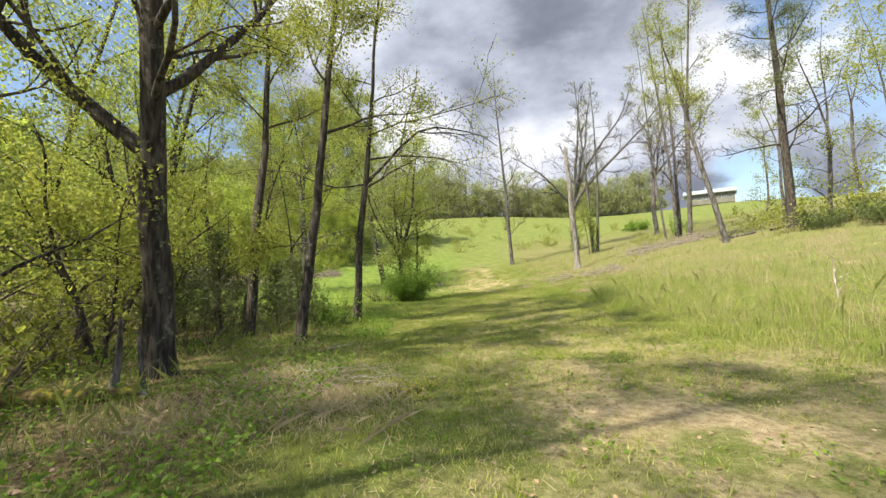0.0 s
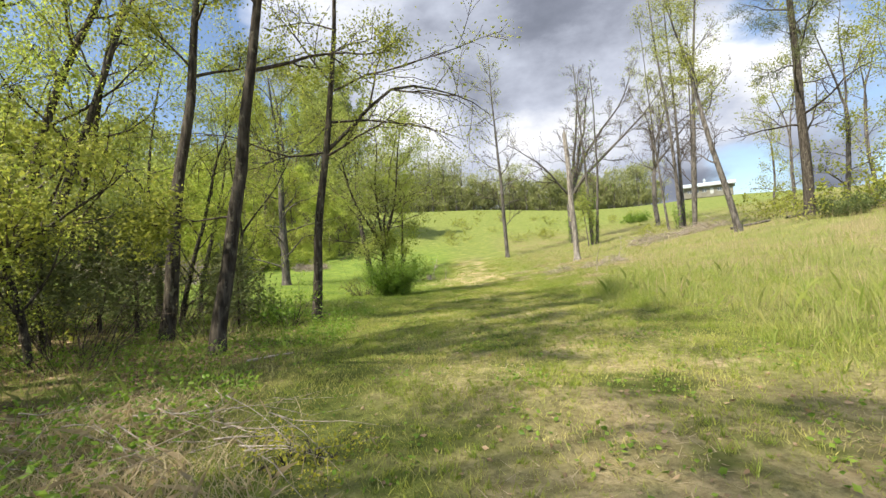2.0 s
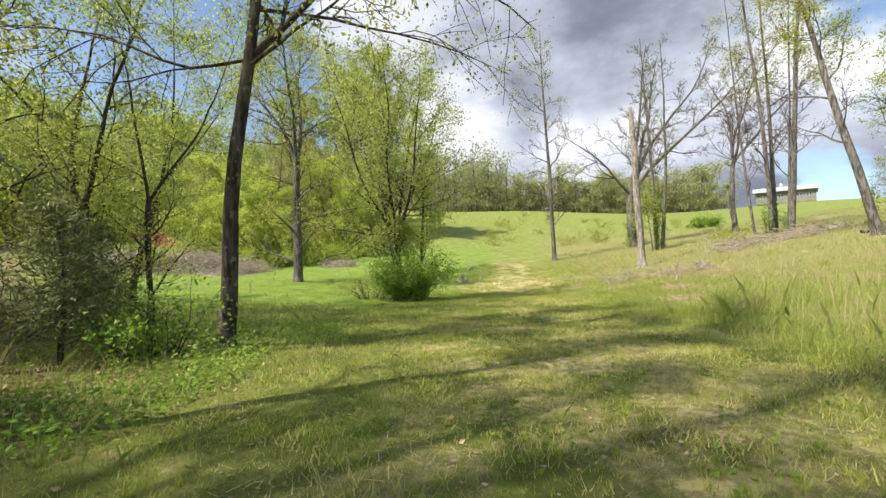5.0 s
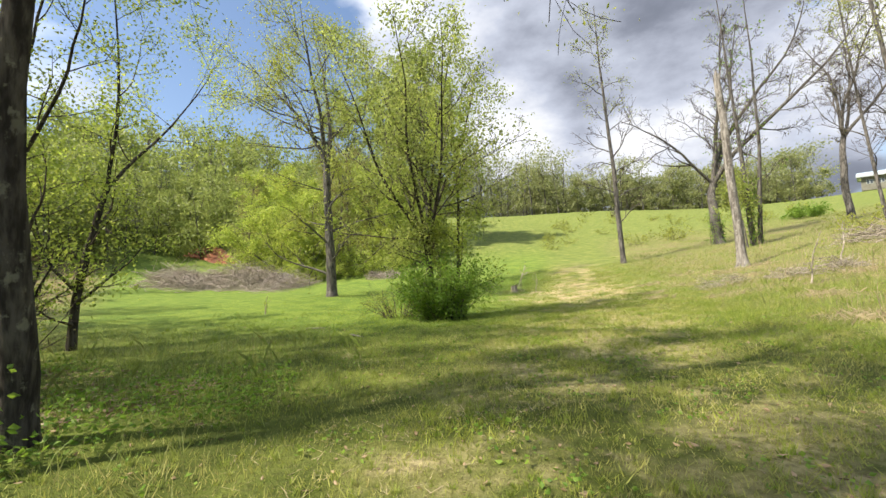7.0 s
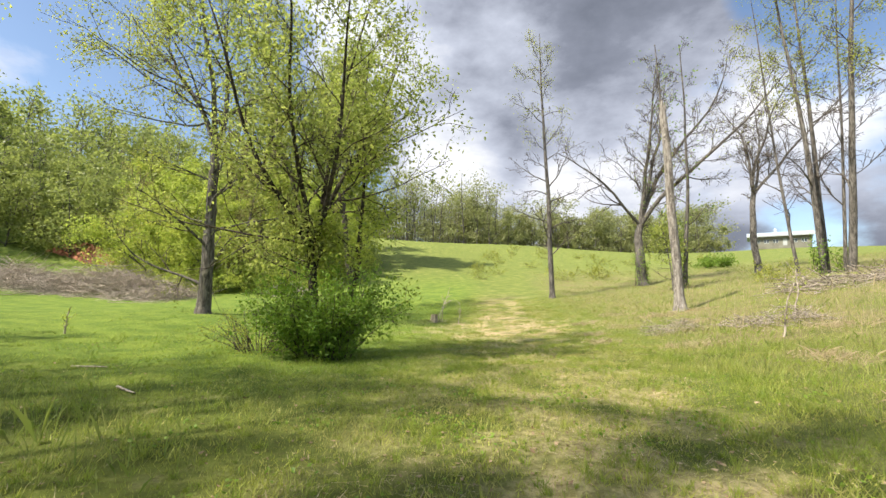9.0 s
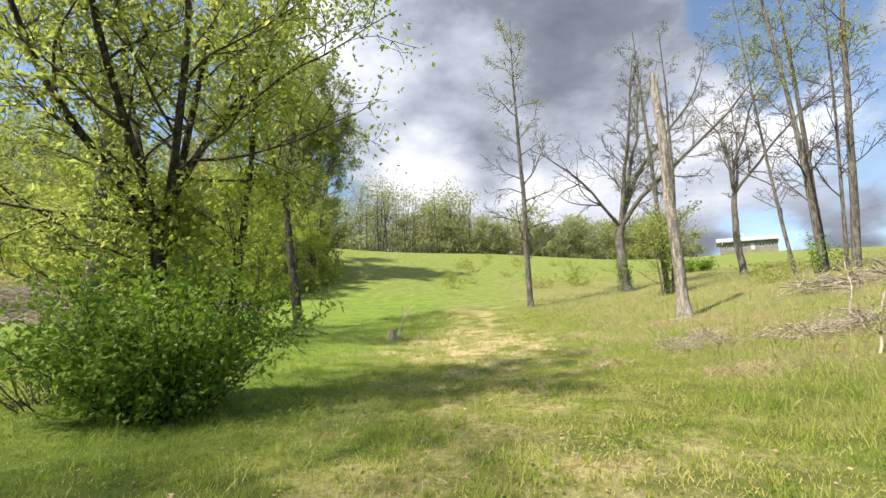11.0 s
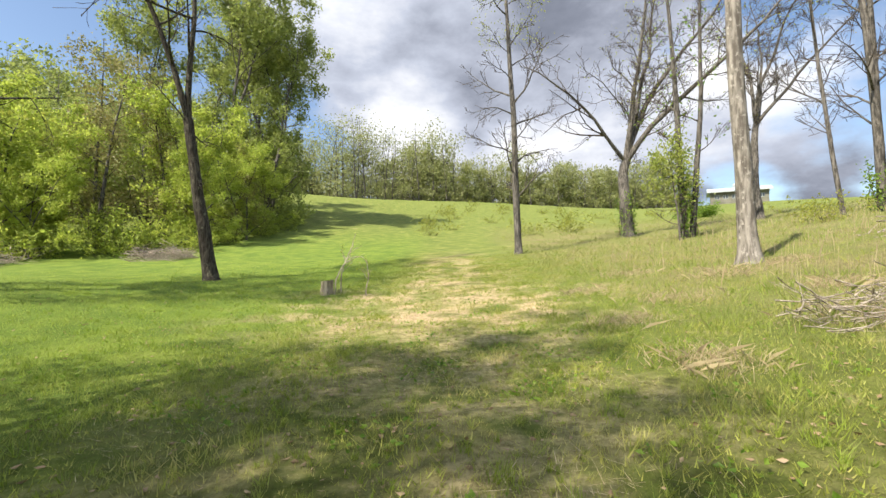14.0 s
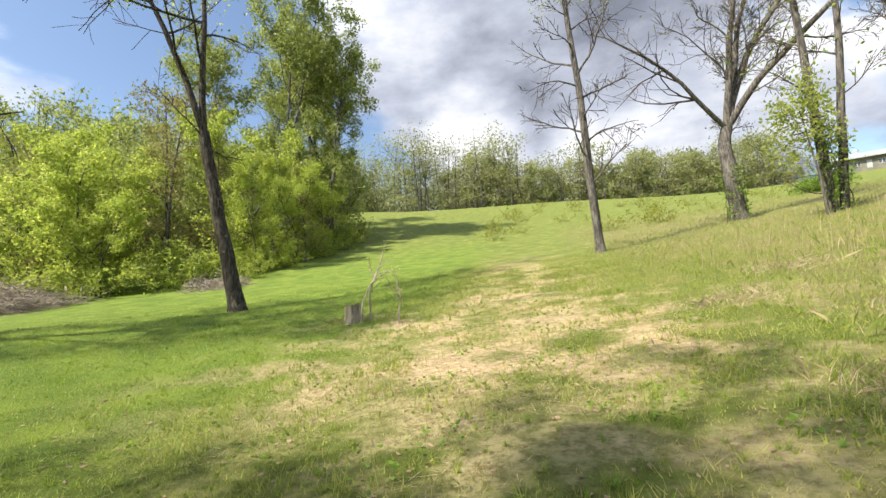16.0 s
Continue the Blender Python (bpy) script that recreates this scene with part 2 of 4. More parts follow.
    litter = s.mix(s.step(fine, 0.35, 0.65), (0.07, 0.05, 0.03), (0.26, 0.19, 0.11))
    c = s.mix(s.calc("MULTIPLY", woods, s.step(mid, 0.3, 0.6)), c, litter)
    turf, grit = s.noise(16, 7, 0.7, offset=1.0), s.noise(46, 5, 0.7, offset=8.0)
    c = s.mix(s.calc("MULTIPLY", s.step(turf, 0.5, 0.62), 0.34), c, (0.045, 0.038, 0.02))
    c = s.mix(s.calc("MULTIPLY", s.step(grit, 0.55, 0.68), s.calc("ADD", 0.25, s.calc("MULTIPLY", bare, 0.5))), c, (0.4, 0.33, 0.19))
    s.bump(turf, 1.0, 0.06)
    return s.done(c, 0.95, 0.1)


def grass_material(name, a, b, dry):
    s = Shader(name)
    c = s.mix(s.island(), a, b)
    patch = s.step(s.noise(0.9, 4, 0.6, offset=2.0), 0.42, 0.68)
    small = s.noise(4.2, 3, 0.6, offset=3.0)
    c = s.mix(s.calc("MULTIPLY", s.step(small, 0.46, 0.62), 0.55), c, a)
    c = s.mix(s.calc("MULTIPLY", s.step(s.noise(3.1, 3, 0.6, offset=11.0), 0.54, 0.68), 0.5), c, dry)
    c = s.mix(s.calc("MULTIPLY", patch, 0.55), c, dry)
    sep = s.node("ShaderNodeSeparateXYZ")
    s.link(s.tc.outputs["Object"], sep.inputs[0])
    lush = s.calc("MULTIPLY", s.step(s.calc("SUBTRACT", s.calc("MULTIPLY", sep.outputs["Y"], 0.05), sep.outputs["X"]), -1.0, 3.5), s.step(sep.outputs["Y"], 18, 26))
    c = s.mix(s.calc("MULTIPLY", lush, 0.6), c, s.mix(s.island(), (0.135, 0.225, 0.025), (0.33, 0.44, 0.055)))
    return s.done(c, 0.55, 0.3, 0.4)


GROUND = ground_material()
GRASS = grass_material("grass_blade", (0.23, 0.265, 0.04), (0.41, 0.435, 0.085), (0.52, 0.44, 0.2))
GRASS_TUFT = grass_material("tuft_blade", (0.145, 0.21, 0.025), (0.31, 0.385, 0.055), (0.4, 0.4, 0.11))
GRASS_TALL = grass_material("meadow_blade", (0.17, 0.24, 0.04), (0.32, 0.37, 0.085), (0.42, 0.36, 0.17))
STRAW = grass_material("straw_stalk", (0.34, 0.27, 0.16), (0.6, 0.51, 0.33), (0.5, 0.41, 0.26))


def plain(name, a, b, scale, rough=0.7, gloss=0.3, relief=0.004):
    s = Shader(name)
    n = s.noise(scale, 6, 0.6)
    c = s.mix(s.step(n, 0.3, 0.7), a, b)
    s.bump(n, 0.5, relief)
    return s.done(c, rough, gloss)


CLAY = plain("red_clay", (0.22, 0.085, 0.05), (0.4, 0.18, 0.11), 1.3, 0.95, 0.1, 0.1)
SAWN = plain("sawn_wood", (0.42, 0.3, 0.17), (0.64, 0.5, 0.32), 14, 0.85, 0.1)
ROOF_METAL = plain("roof_metal", (0.3, 0.38, 0.43), (0.38, 0.46, 0.5), 0.6, 0.4, 0.5)
SIDING = plain("grey_siding", (0.13, 0.125, 0.1), (0.18, 0.175, 0.14), 0.8)
WHITE_TRIM = plain("white_trim", (0.3, 0.32, 0.33), (0.38, 0.4, 0.4), 1.0)
PANE = plain("dark_glass", (0.03, 0.04, 0.05), (0.05, 0.06, 0.07), 0.5, 0.08, 0.6)


# ---- the lie of the land ----
SWELLS = np.array([[-0.5, -1.0, -0.5, 0.9, 0.5, -2.1, -0.3],
    [2.3, 2.5, 2.5, -3.7, 4.8, -2.8, -0.1],
    [9.5, -6.0, -0.2, -2.1, 6.4, 2.0, 1.5],
    [16.2, -1.0, 2.2, 0.8, -1.2, 6.0, 1.8],
    [14.0, 8.9, 4.7, 6.1, 2.5, 4.9, 2.5],
    [4.6, 2.6, 3.1, 5.3, 5.0, 6.5, 8.4],
    [0.8, 0.7, -0.6, -2.7, 1.0, 4.2, 5.6]])
LOCAL = [(25, 30, 1.25, 10), (3.6, 35, -0.5, 7), (-15, 76, 0.7, 12), (12, 138, 1.2, 18), (-60, 77, -1.9, 12), (-11, 36, 0.35, 6), (27, 47, 0.4, 8), (5, 110, -0.8, 14)]


def land(x, y):
    """Height of the ground at x, y (numbers or arrays)."""
    x, y = np.asarray(x, float), np.asarray(y, float)
    z = np.zeros(np.broadcast(x, y).shape)
    for j in range(7):
        for i in range(7):
            z = z + SWELLS[j, i] * np.exp(-((x + 110 - 43 * i) ** 2 + (y + 30 - 40 * j) ** 2) / 2592.0)
    for cx, cy, h, s in LOCAL:
        z = z + h * np.exp(-((x - cx) ** 2 + (y - cy) ** 2) / (2 * s * s))
    z = z + 0.035 * np.sin(1.3 * x + 0.4 * y) * np.sin(0.9 * y - 0.3 * x) + 0.02 * np.sin(3.1 * x - 1.2 * y + 1) * np.sin(2.3 * y + 1.1 * x)
    return z


def lz(x, y):
    return float(land(x, y))


def mesh_of(name, verts, polys, mats, smooth=False):
    """A mesh from arrays of vertices and of polygons with one number of corners."""
    me = bpy.data.meshes.new(name)
    verts, polys = np.asarray(verts, np.float32), np.asarray(polys, np.int32)
    k = polys.shape[1]
    me.vertices.add(len(verts))
    me.vertices.foreach_set("co", verts.ravel())
    me.loops.add(polys.size)
    me.loops.foreach_set("vertex_index", polys.ravel())
    me.polygons.add(len(polys))
    me.polygons.foreach_set("loop_start", np.arange(0, polys.size, k, dtype=np.int32))
    me.polygons.foreach_set("use_smooth", np.full(len(polys), smooth))
    for m in mats if isinstance(mats, (list, tuple)) else [mats]:
        me.materials.append(m)
    me.update(calc_edges=True)
    me.validate()
    return me


def part(name, data, parent=None, label=""):
    """Links a mesh (or a bmesh with a material) as one object under a thing."""
    ob = new(name, data)
    if parent is not None:
        ob.parent = parent
    if label:
        ob["label"] = label
    return ob


def from_bm(bm, name, mat, smooth=False):
    me = bpy.data.meshes.new(name)
    bmesh.ops.recalc_face_normals(bm, faces=bm.faces)
    bm.to_mesh(me)
    bm.free()
    me.materials.append(mat)
    for p in me.polygons:
        p.use_smooth = smooth
    return me


def stations(lo, hi, fine_lo, fine_hi, step, grow=1.17):
    mid = list(np.arange(fine_lo, fine_hi + 1e-6, step))
    a, d = fine_lo, step
    left = []
    while a > lo:
        d *= grow
        a -= d
        left.append(a)
    b, d = fine_hi, step
    right = []
    while b < hi:
        d *= grow
        b += d
        right.append(b)
    return np.array(left[::-1] + mid + right)


def build_ground():
    xs, ys = stations(-900, 900, -12, 16, 0.4, 1.08), stations(-900, 1500, -3, 46, 0.4, 1.08)
    X, Y = np.meshgrid(xs, ys)
    v = np.stack([X, Y, land(X, Y)], -1).reshape(-1, 3)
    w, h = len(xs), len(ys)
    i = (np.arange(h - 1)[:, None] * w + np.arange(w - 1)[None]).ravel()
    me = mesh_of("ground", v, np.stack([i, i + 1, i + w + 1, i + w], 1), GROUND, True)
    tagged(new("ground", me), "rolling spring meadow with worn grass and bare earth", "ground", kind="structure")


build_ground()


# ---- trees ----
def tube_mesh(name, branches, mat):
    """Tapered, wandering tubes: branches are (points, radii, sides)."""
    V, Q, n0 = [], [], 0
    for pts, rad, sides in branches:
        pts, rad = np.asarray(pts, float), np.asarray(rad, float)
        t = np.gradient(pts, axis=0)
        t /= np.linalg.norm(t, axis=1)[:, None] + 1e-9
        ref = np.array([1.0, 0.1, 0.0]) if abs(t[0][2]) > 0.6 else np.array([0.05, 0.1, 1.0])
        u = np.cross(t, ref)
        u /= np.linalg.norm(u, axis=1)[:, None] + 1e-9
        w = np.cross(t, u)
        a = np.arange(sides) * 2 * math.pi / sides
        swell = np.ones((len(pts), sides))
        if sides >= 12:
            up = np.linspace(0, len(pts) * 0.9, len(pts))[:, None]
            swell = 1 + 0.05 * np.sin(2 * a + 0.4 * up + 1.3) + 0.045 * np.sin(5 * a + 0.9 * up) + 0.03 * np.sin(1.7 * up + a)
        ring = pts[:, None] + (rad[:, None] * swell)[:, :, None] * (np.cos(a)[None, :, None] * u[:, None] + np.sin(a)[None, :, None] * w[:, None])
        V.append(ring.reshape(-1, 3))
        i = (np.arange(len(pts) - 1)[:, None] * sides + np.arange(sides)[None])
        j = (np.arange(len(pts) - 1)[:, None] * sides + (np.arange(sides)[None] + 1) % sides)
        Q.append(np.stack([i, j, j + sides, i + sides], -1).reshape(-1, 4) + n0)
        n0 += len(pts) * sides
    return mesh_of(name, np.concatenate(V), np.concatenate(Q), mat, True)


def leaf_mesh(name, centres, size, spread, mat, rng, flat=0.0, aspect=0.55, simple=False):
    """Small folded leaves round the given centres."""
    c = np.asarray(centres, float)
    n = len(c)
    c = c + rng.normal(0, 1, (n, 3)) * spread
    u = rng.normal(0, 1, (n, 3))
    u[:, 2] *= 1 - flat
    u /= np.linalg.norm(u, axis=1)[:, None]
    r = rng.normal(0, 1, (n, 3)) + np.array([0, 0, 2.0 * flat])
    w = np.cross(u, r)
    w /= np.linalg.norm(w, axis=1)[:, None] + 1e-9
    nn = np.cross(u, w)
    s = (size * rng.uniform(0.6, 1.35, n))[:, None]
    mid = c + u * s * 0.45
    if simple:
        v = np.stack([c - w * s * aspect * 0.5, c + w * s * aspect * 0.5, c + u * s], 1)
        return mesh_of(name, v.reshape(-1, 3), np.arange(n)[:, None] * 3 + np.arange(3)[None], mat)
    v = np.stack([c, mid + w * s * aspect * 0.5 + nn * s * 0.1, c + u * s, mid - w * s * aspect * 0.5 + nn * s * 0.1], 1)
    k = np.arange(n)[:, None] * 4
    return mesh_of(name, v.reshape(-1, 3), k + np.arange(4)[None], mat)


def unit(v):
    v = np.asarray(v, float)
    return v / (np.linalg.norm(v) + 1e-9)


def stem(rng, p, d, length, r0, r1, n, wander, lift):
    """Points and radii of one wandering stem."""
    pts, d = [np.array(p, float)], unit(d)
    for _ in range(n):
        d = unit(d + rng.normal(0, wander, 3) + np.array([0, 0, lift]))
        pts.append(pts[-1] + d * length / n)
    return np.array(pts), np.linspace(r0, r1, n + 1), d


def splay(rng, d, angle, az):
    """A direction at an angle from d."""
    d = unit(d)
    a = unit(np.cross(d, [0.3, 0.9, 0.1] if abs(d[2]) > 0.8 else [0, 0, 1]))
    b = np.cross(d, a)
    s = math.sin(angle)
    return d * math.cos(angle) + (a * math.cos(az) + b * math.sin(az)) * s


def grow(seed, H, r, lean=(0, 0), clear=0.4, leaders=1, fork=0.5, limbs=10, limb_len=0.28, spread=55, wander=0.07, lift=0.03, twigs=4, subs=5, extra=(), stems=None, fork_angle=20, flare=0.5, foot=0.3, slant=1.0, crook=None):
    """Limbs and twigs of a tree: trunk tubes, branch tubes, and the places where leaves sit."""
    rng = np.random.default_rng(seed)
    trunk, fine, spots = [], [], []
    axes = []
    base_d = unit((lean[0], lean[1], 1.0))
    if stems:
        for dx, dy, h, rr in stems:
            p, rad, _ = stem(rng, (dx * foot, dy * foot, -0.15), (dx * slant, dy * slant, 1.0), h, rr, rr * 0.16, 14, wander, lift)
            trunk.append((p, rad, 9))
            axes.append((p, rad, h, 0.16))
    else:
        hf = H * fork if leaders > 1 else H
        p, rad, d = stem(rng, (0, 0, -0.2), base_d, hf + 0.2, r, r * (0.72 if leaders > 1 else 0.12), 16, wander * 0.5, 0.0)
        rad = rad * (1 + flare * np.exp(-np.maximum(p[:, 2] + 0.1, 0) / 0.35))
        # bring the first metre into finer rings so that the flare reads
        q = np.concatenate([np.linspace(0, 1, 6)[:, None] * (p[1] - p[0]) + p[0], p[2:]])
        h0 = q[:, 2]
        rr = np.interp(h0, p[:, 2], np.linspace(r, r * (0.72 if leaders > 1 else 0.12), 17)) * (1 + flare * np.exp(-np.maximum(h0 + 0.1, 0) / 0.3))
        trunk.append((q, rr, 20))
        if leaders > 1:
            a0 = rng.uniform(0, 6.28)
            for k in range(leaders):
                dd = splay(rng, d, radians(fork_angle * rng.uniform(0.7, 1.3)), a0 + k * 6.283 / leaders)
                pp, ra, _ = stem(rng, q[-1] - d * 0.1, dd, (H - hf) * rng.uniform(0.85, 1.05), r * 0.5, r * 0.05, 12, wander, lift)
                trunk.append((pp, ra, 9))
                axes.append((pp, ra, H - hf, 0.1))
            axes.append((q, rr, hf, clear))
        else:
            axes.append((q, rr, H, clear))
    limb_list = []
    for p, rad, h, c0 in axes:
        count = max(2, int(limbs * (1 if len(axes) == 1 else 0.55))) if c0 < 0.85 else 2
        a0 = rng.uniform(0, 6.28)
        for k in range(count):
            f = c0 + (0.97 - c0) * (k + rng.uniform(0, 0.8)) / count
            i = min(int(f * (len(p) - 1)), len(p) - 2)
            g = f * (len(p) - 1) - i
            pos = p[i] * (1 - g) + p[i + 1] * g
            rl = rad[i] * (1 - g) + rad[i + 1] * g
            d = splay(rng, p[i + 1] - p[i], radians(spread * rng.uniform(0.65, 1.2)), a0 + k * 2.4)
            ln = limb_len * H * (1.0 - 0.55 * f) * rng.uniform(0.65, 1.25)
            limb_list.append((pos, d, ln, max(min(rl * 0.5, ln * 0.016), 0.008)))
    wood = np.concatenate([t[0] for t in trunk])
    for pos, d, ln, rl in extra:
        pos = wood[np.argmin((((wood - np.array(pos)) * (1, 1, 2)) ** 2).sum(1))]
        limb_list.append((np.array(pos, float), np.array(d, float), ln, rl))
    for pos, d, ln, rl in limb_list:
        p1, r1, _ = stem(rng, pos, d, ln, rl, rl * 0.2, 8, crook or wander * 1.8, lift)
        (trunk if rl > 0.045 else fine).append((p1, r1, 7 if rl > 0.045 else 4))
        for k in range(subs):
            f = 0.25 + 0.75 * (k + rng.uniform(0, 1)) / subs
            i = min(int(f * 8), 7)
            d2 = splay(rng, p1[i + 1] - p1[i], radians(rng.uniform(25, 60)), rng.uniform(0, 6.28))
            l2 = ln * rng.uniform(0.28, 0.5) * (1.15 - 0.5 * f)
            p2, r2, _ = stem(rng, p1[i], d2, l2, max(r1[i] * 0.6, 0.006), max(0.003, 0.0006 * H), 5, wander * 2.2, lift)
            fine.append((p2, r2, 4))
            spots.extend(p2[2:])
            for _ in range(twigs):
                j = rng.integers(1, 5)
                d3 = splay(rng, p2[j + 1] - p2[j], radians(rng.uniform(25, 60)), rng.uniform(0, 6.28))
                p3, r3, _ = stem(rng, p2[j], d3, l2 * rng.uniform(0.3, 0.6), max(r2[j] * 0.6, 0.004), max(0.002, 0.00052 * H), 3, wander * 2.5, lift)
                fine.append((p3, r3, 3))
                spots.extend(p3[1:])
    return trunk, fine, np.array(spots), rng


def tree(name, x, y, label, mat=None, twig=None, leaves=None, count=0, size=0.08, tuft=0.16, category="tree", group="", low=0.0, aspect=0.55, simple=False, **shape):
    """A tree as one thing: trunk with limbs, fine branches, crown of leaves."""
    trunk, fine, spots, rng = grow(**shape)
    top = new(name)
    top.location = (x, y, lz(x, y) - 0.05)
    tagged(top, label, category, group)
    part("trunk", tube_mesh("trunk", trunk[:1], mat or BARK_DARK), top)
    for limb in trunk[1:]:
        part("limb", tube_mesh("limb", [limb], mat or BARK_DARK), top)
    if fine:
        part("branchwork", tube_mesh("branchwork", fine, twig or TWIG), top)["kind"] = "stuff"
    if leaves and count:
        keep = spots[spots[:, 2] > low] if low else spots
        part("crown", leaf_mesh("crown", keep[rng.integers(0, len(keep), count)], size, tuft, leaves, rng, aspect=aspect, simple=simple), top)
    return top


def again(ob, x, y, turn, scale, tall=1.0):
    """The same kind of tree at another place."""
    return copy_thing(ob, Matrix.Translation((x, y, lz(x, y) - 0.05)) @ Matrix.Rotation(radians(turn), 4, "Z") @ Matrix.Diagonal((scale, scale, scale * tall, 1)))


# the wood's edge beside the start of the track
oak = tree("oak_tree", -4.75, 6.9, "thick old oak with dark furrowed bark and spreading limbs", leaves=LEAF_SPRING, count=20000, size=0.075, flare=0.4, seed=3, H=15, r=0.23, clear=0.42, limbs=11, limb_len=0.32, wander=0.06,
           extra=[((-0.05, 0, 3.7), (-1.0, -0.1, 1.1), 6.0, 0.14), ((0, 0, 4.2), (0.55, 0.4, 0.75), 5.0, 0.1), ((0, 0.1, 4.8), (-0.45, 0.5, 1), 5.5, 0.1), ((0, -0.1, 5.2), (0.9, -0.4, 0.8), 4.5, 0.07)])
tree("leaning_tree", -5.55, 11.6, "slim dark trunk leaning over the wood's edge", leaves=LEAF_SPRING, count=20000, size=0.075, tuft=0.22, seed=14, H=15, r=0.14, lean=(0.15, 0.02), clear=0.5, limbs=12, limb_len=0.26)
tree("leaning_tree", -3.45, 9.75, "dark lichened trunk standing at the wood's edge", leaves=LEAF_SPRING, count=19000, size=0.075, tuft=0.22, seed=21, H=14, r=0.125, lean=(0.075, 0.0), clear=0.5, limbs=10, limb_len=0.26, extra=[((0.25, 0, 2.6), (-0.9, -0.1, -0.15), 1.6, 0.02)])
tree("slender_tree", -3.05, 14.2, "slender dark tree with long drooping bare side limbs", leaves=LEAF_SPRING, count=6500, size=0.075, tuft=0.2, seed=8, H=13, r=0.13, lean=(0.16, 0.0), clear=0.48, limbs=9, limb_len=0.3, spread=65, lift=-0.02, subs=7,
     extra=[((0.3, 0, 5.0), (0.6, -0.1, 0.8), 7.0, 0.06), ((0.3, 0, 5.4), (0.75, 0.5, 0.45), 5.5, 0.04), ((0.25, 0, 4.4), (-1, -0.1, 0.3), 4.2, 0.035), ((0.3, 0, 6.2), (1, -0.3, 0.35), 5.0, 0.035)])

# young trees of the wood to the west
wood_a = tree("young_tree", -9.8, 17.8, "thin forked young tree with fresh yellow-green leaves", simple=True, aspect=0.75, leaves=LEAF_LIME, count=7500, size=0.08, tuft=0.25, group="trees of the wood", subs=4, twigs=2, seed=31, H=12, r=0.11, clear=0.25, leaders=2, fork=0.4, limbs=11, limb_len=0.32)
wood_b = tree("young_tree", -11.5, 15.6, "crooked young tree with a thin leafy crown", simple=True, aspect=0.75, leaves=LEAF_SPRING, count=7500, size=0.08, tuft=0.25, group="trees of the wood", subs=4, twigs=2, seed=32, H=14, r=0.12, lean=(0.06, -0.03), clear=0.22, limbs=14, limb_len=0.3, wander=0.1)
wood_c = tree("young_tree", -13, 11.0, "tall thin tree with sparse spring leaves", simple=True, aspect=0.75, leaves=LEAF_LIME, count=8000, size=0.09, tuft=0.32, group="trees of the wood", seed=33, H=17, r=0.14, clear=0.3, limbs=13, limb_len=0.26, subs=4, twigs=3)
wood_d = tree("young_tree", -8.2, 9.6, "low crooked understory tree with arching stems", simple=True, aspect=0.75, leaves=LEAF_SPRING, count=4500, size=0.08, tuft=0.2, group="trees of the wood", subs=4, twigs=2, seed=34, H=6, r=0.08, limbs=8, limb_len=0.4, stems=[(-0.35, 0.1, 5.5, 0.08), (0.3, 0.15, 5.0, 0.06), (0.05, -0.35, 4.2, 0.05)], wander=0.13)
wood_e = tree("wood_tree", -22, 14, "straight forest tree in yellow-green spring leaf", leaves=LEAF_LIME, count=1900, size=0.26, tuft=0.6, simple=True, aspect=0.8, group="trees of the wood", seed=35, H=16, r=0.15, clear=0.2, limbs=13, limb_len=0.28, subs=3, twigs=0)
wood_f = tree("wood_tree", -26, 20, "forest tree with a light green crown", leaves=LEAF_SPRING, count=1500, size=0.28, tuft=0.55, group="trees of the wood", seed=36, H=14, r=0.14, clear=0.15, limbs=13, limb_len=0.32, subs=3, twigs=0, wander=0.1)
spread_rng = random.Random(5)
placed = [(-4.75, 6.9), (-5.55, 11.6), (-3.45, 9.75), (-2.95, 14.3), (-9.8, 17.8), (-11.5, 15.6), (-13, 11), (-8.2, 9.6), (-22, 14), (-26, 20)]
near_n = far_n = 0
for _ in range(3000):
    x, y = spread_rng.uniform(-48, -5.5), spread_rng.uniform(-8, 37)
    if y > 11.5 + 0.6 * (-4 - x) or (x > -8 and y > 3 and y < 16) or any((x - a) ** 2 + (y - b) ** 2 < (4.0 if x > -20 else 7.5) for a, b in placed):
        continue
    if x > -19:
        if near_n > 15:
            continue
        near_n += 1
        kind = (wood_a, wood_b, wood_c, wood_d, wood_b)[near_n % 5]
    else:
        if far_n > 26:
            continue
        far_n += 1
        kind = (wood_e, wood_f)[far_n % 2]
    placed.append((x, y))
    again(kind, x, y, spread_rng.uniform(0, 360), spread_rng.uniform(0.75, 1.2), spread_rng.uniform(0.9, 1.15))


for kind, x, y, a, s in ((wood_d, -6.9, 8.4, 40, 0.9), (wood_b, -7.4, 15.2, 10, 0.6), (wood_a, -6.3, 9.4, 100, 0.55), (wood_b, -7.9, 11.4, 200, 0.7), (wood_a, -5.9, 16.0, 150, 0.6), (wood_d, -9.6, 7.2, 300, 1.1), (wood_b, -6.6, 4.4, 60, 0.8), (wood_a, -8.8, 18.6, 240, 0.8), (wood_c, -5.4, 0.6, 0, 0.9), (wood_a, -7.2, -1.2, 60, 1.2), (wood_c, -3.0, -6.5, 200, 1.0), (wood_b, -7.0, 2.6, 310, 1.0), (wood_b, -9.0, 12.2, 80, 1.05)):
    again(kind, x, y, a, s)


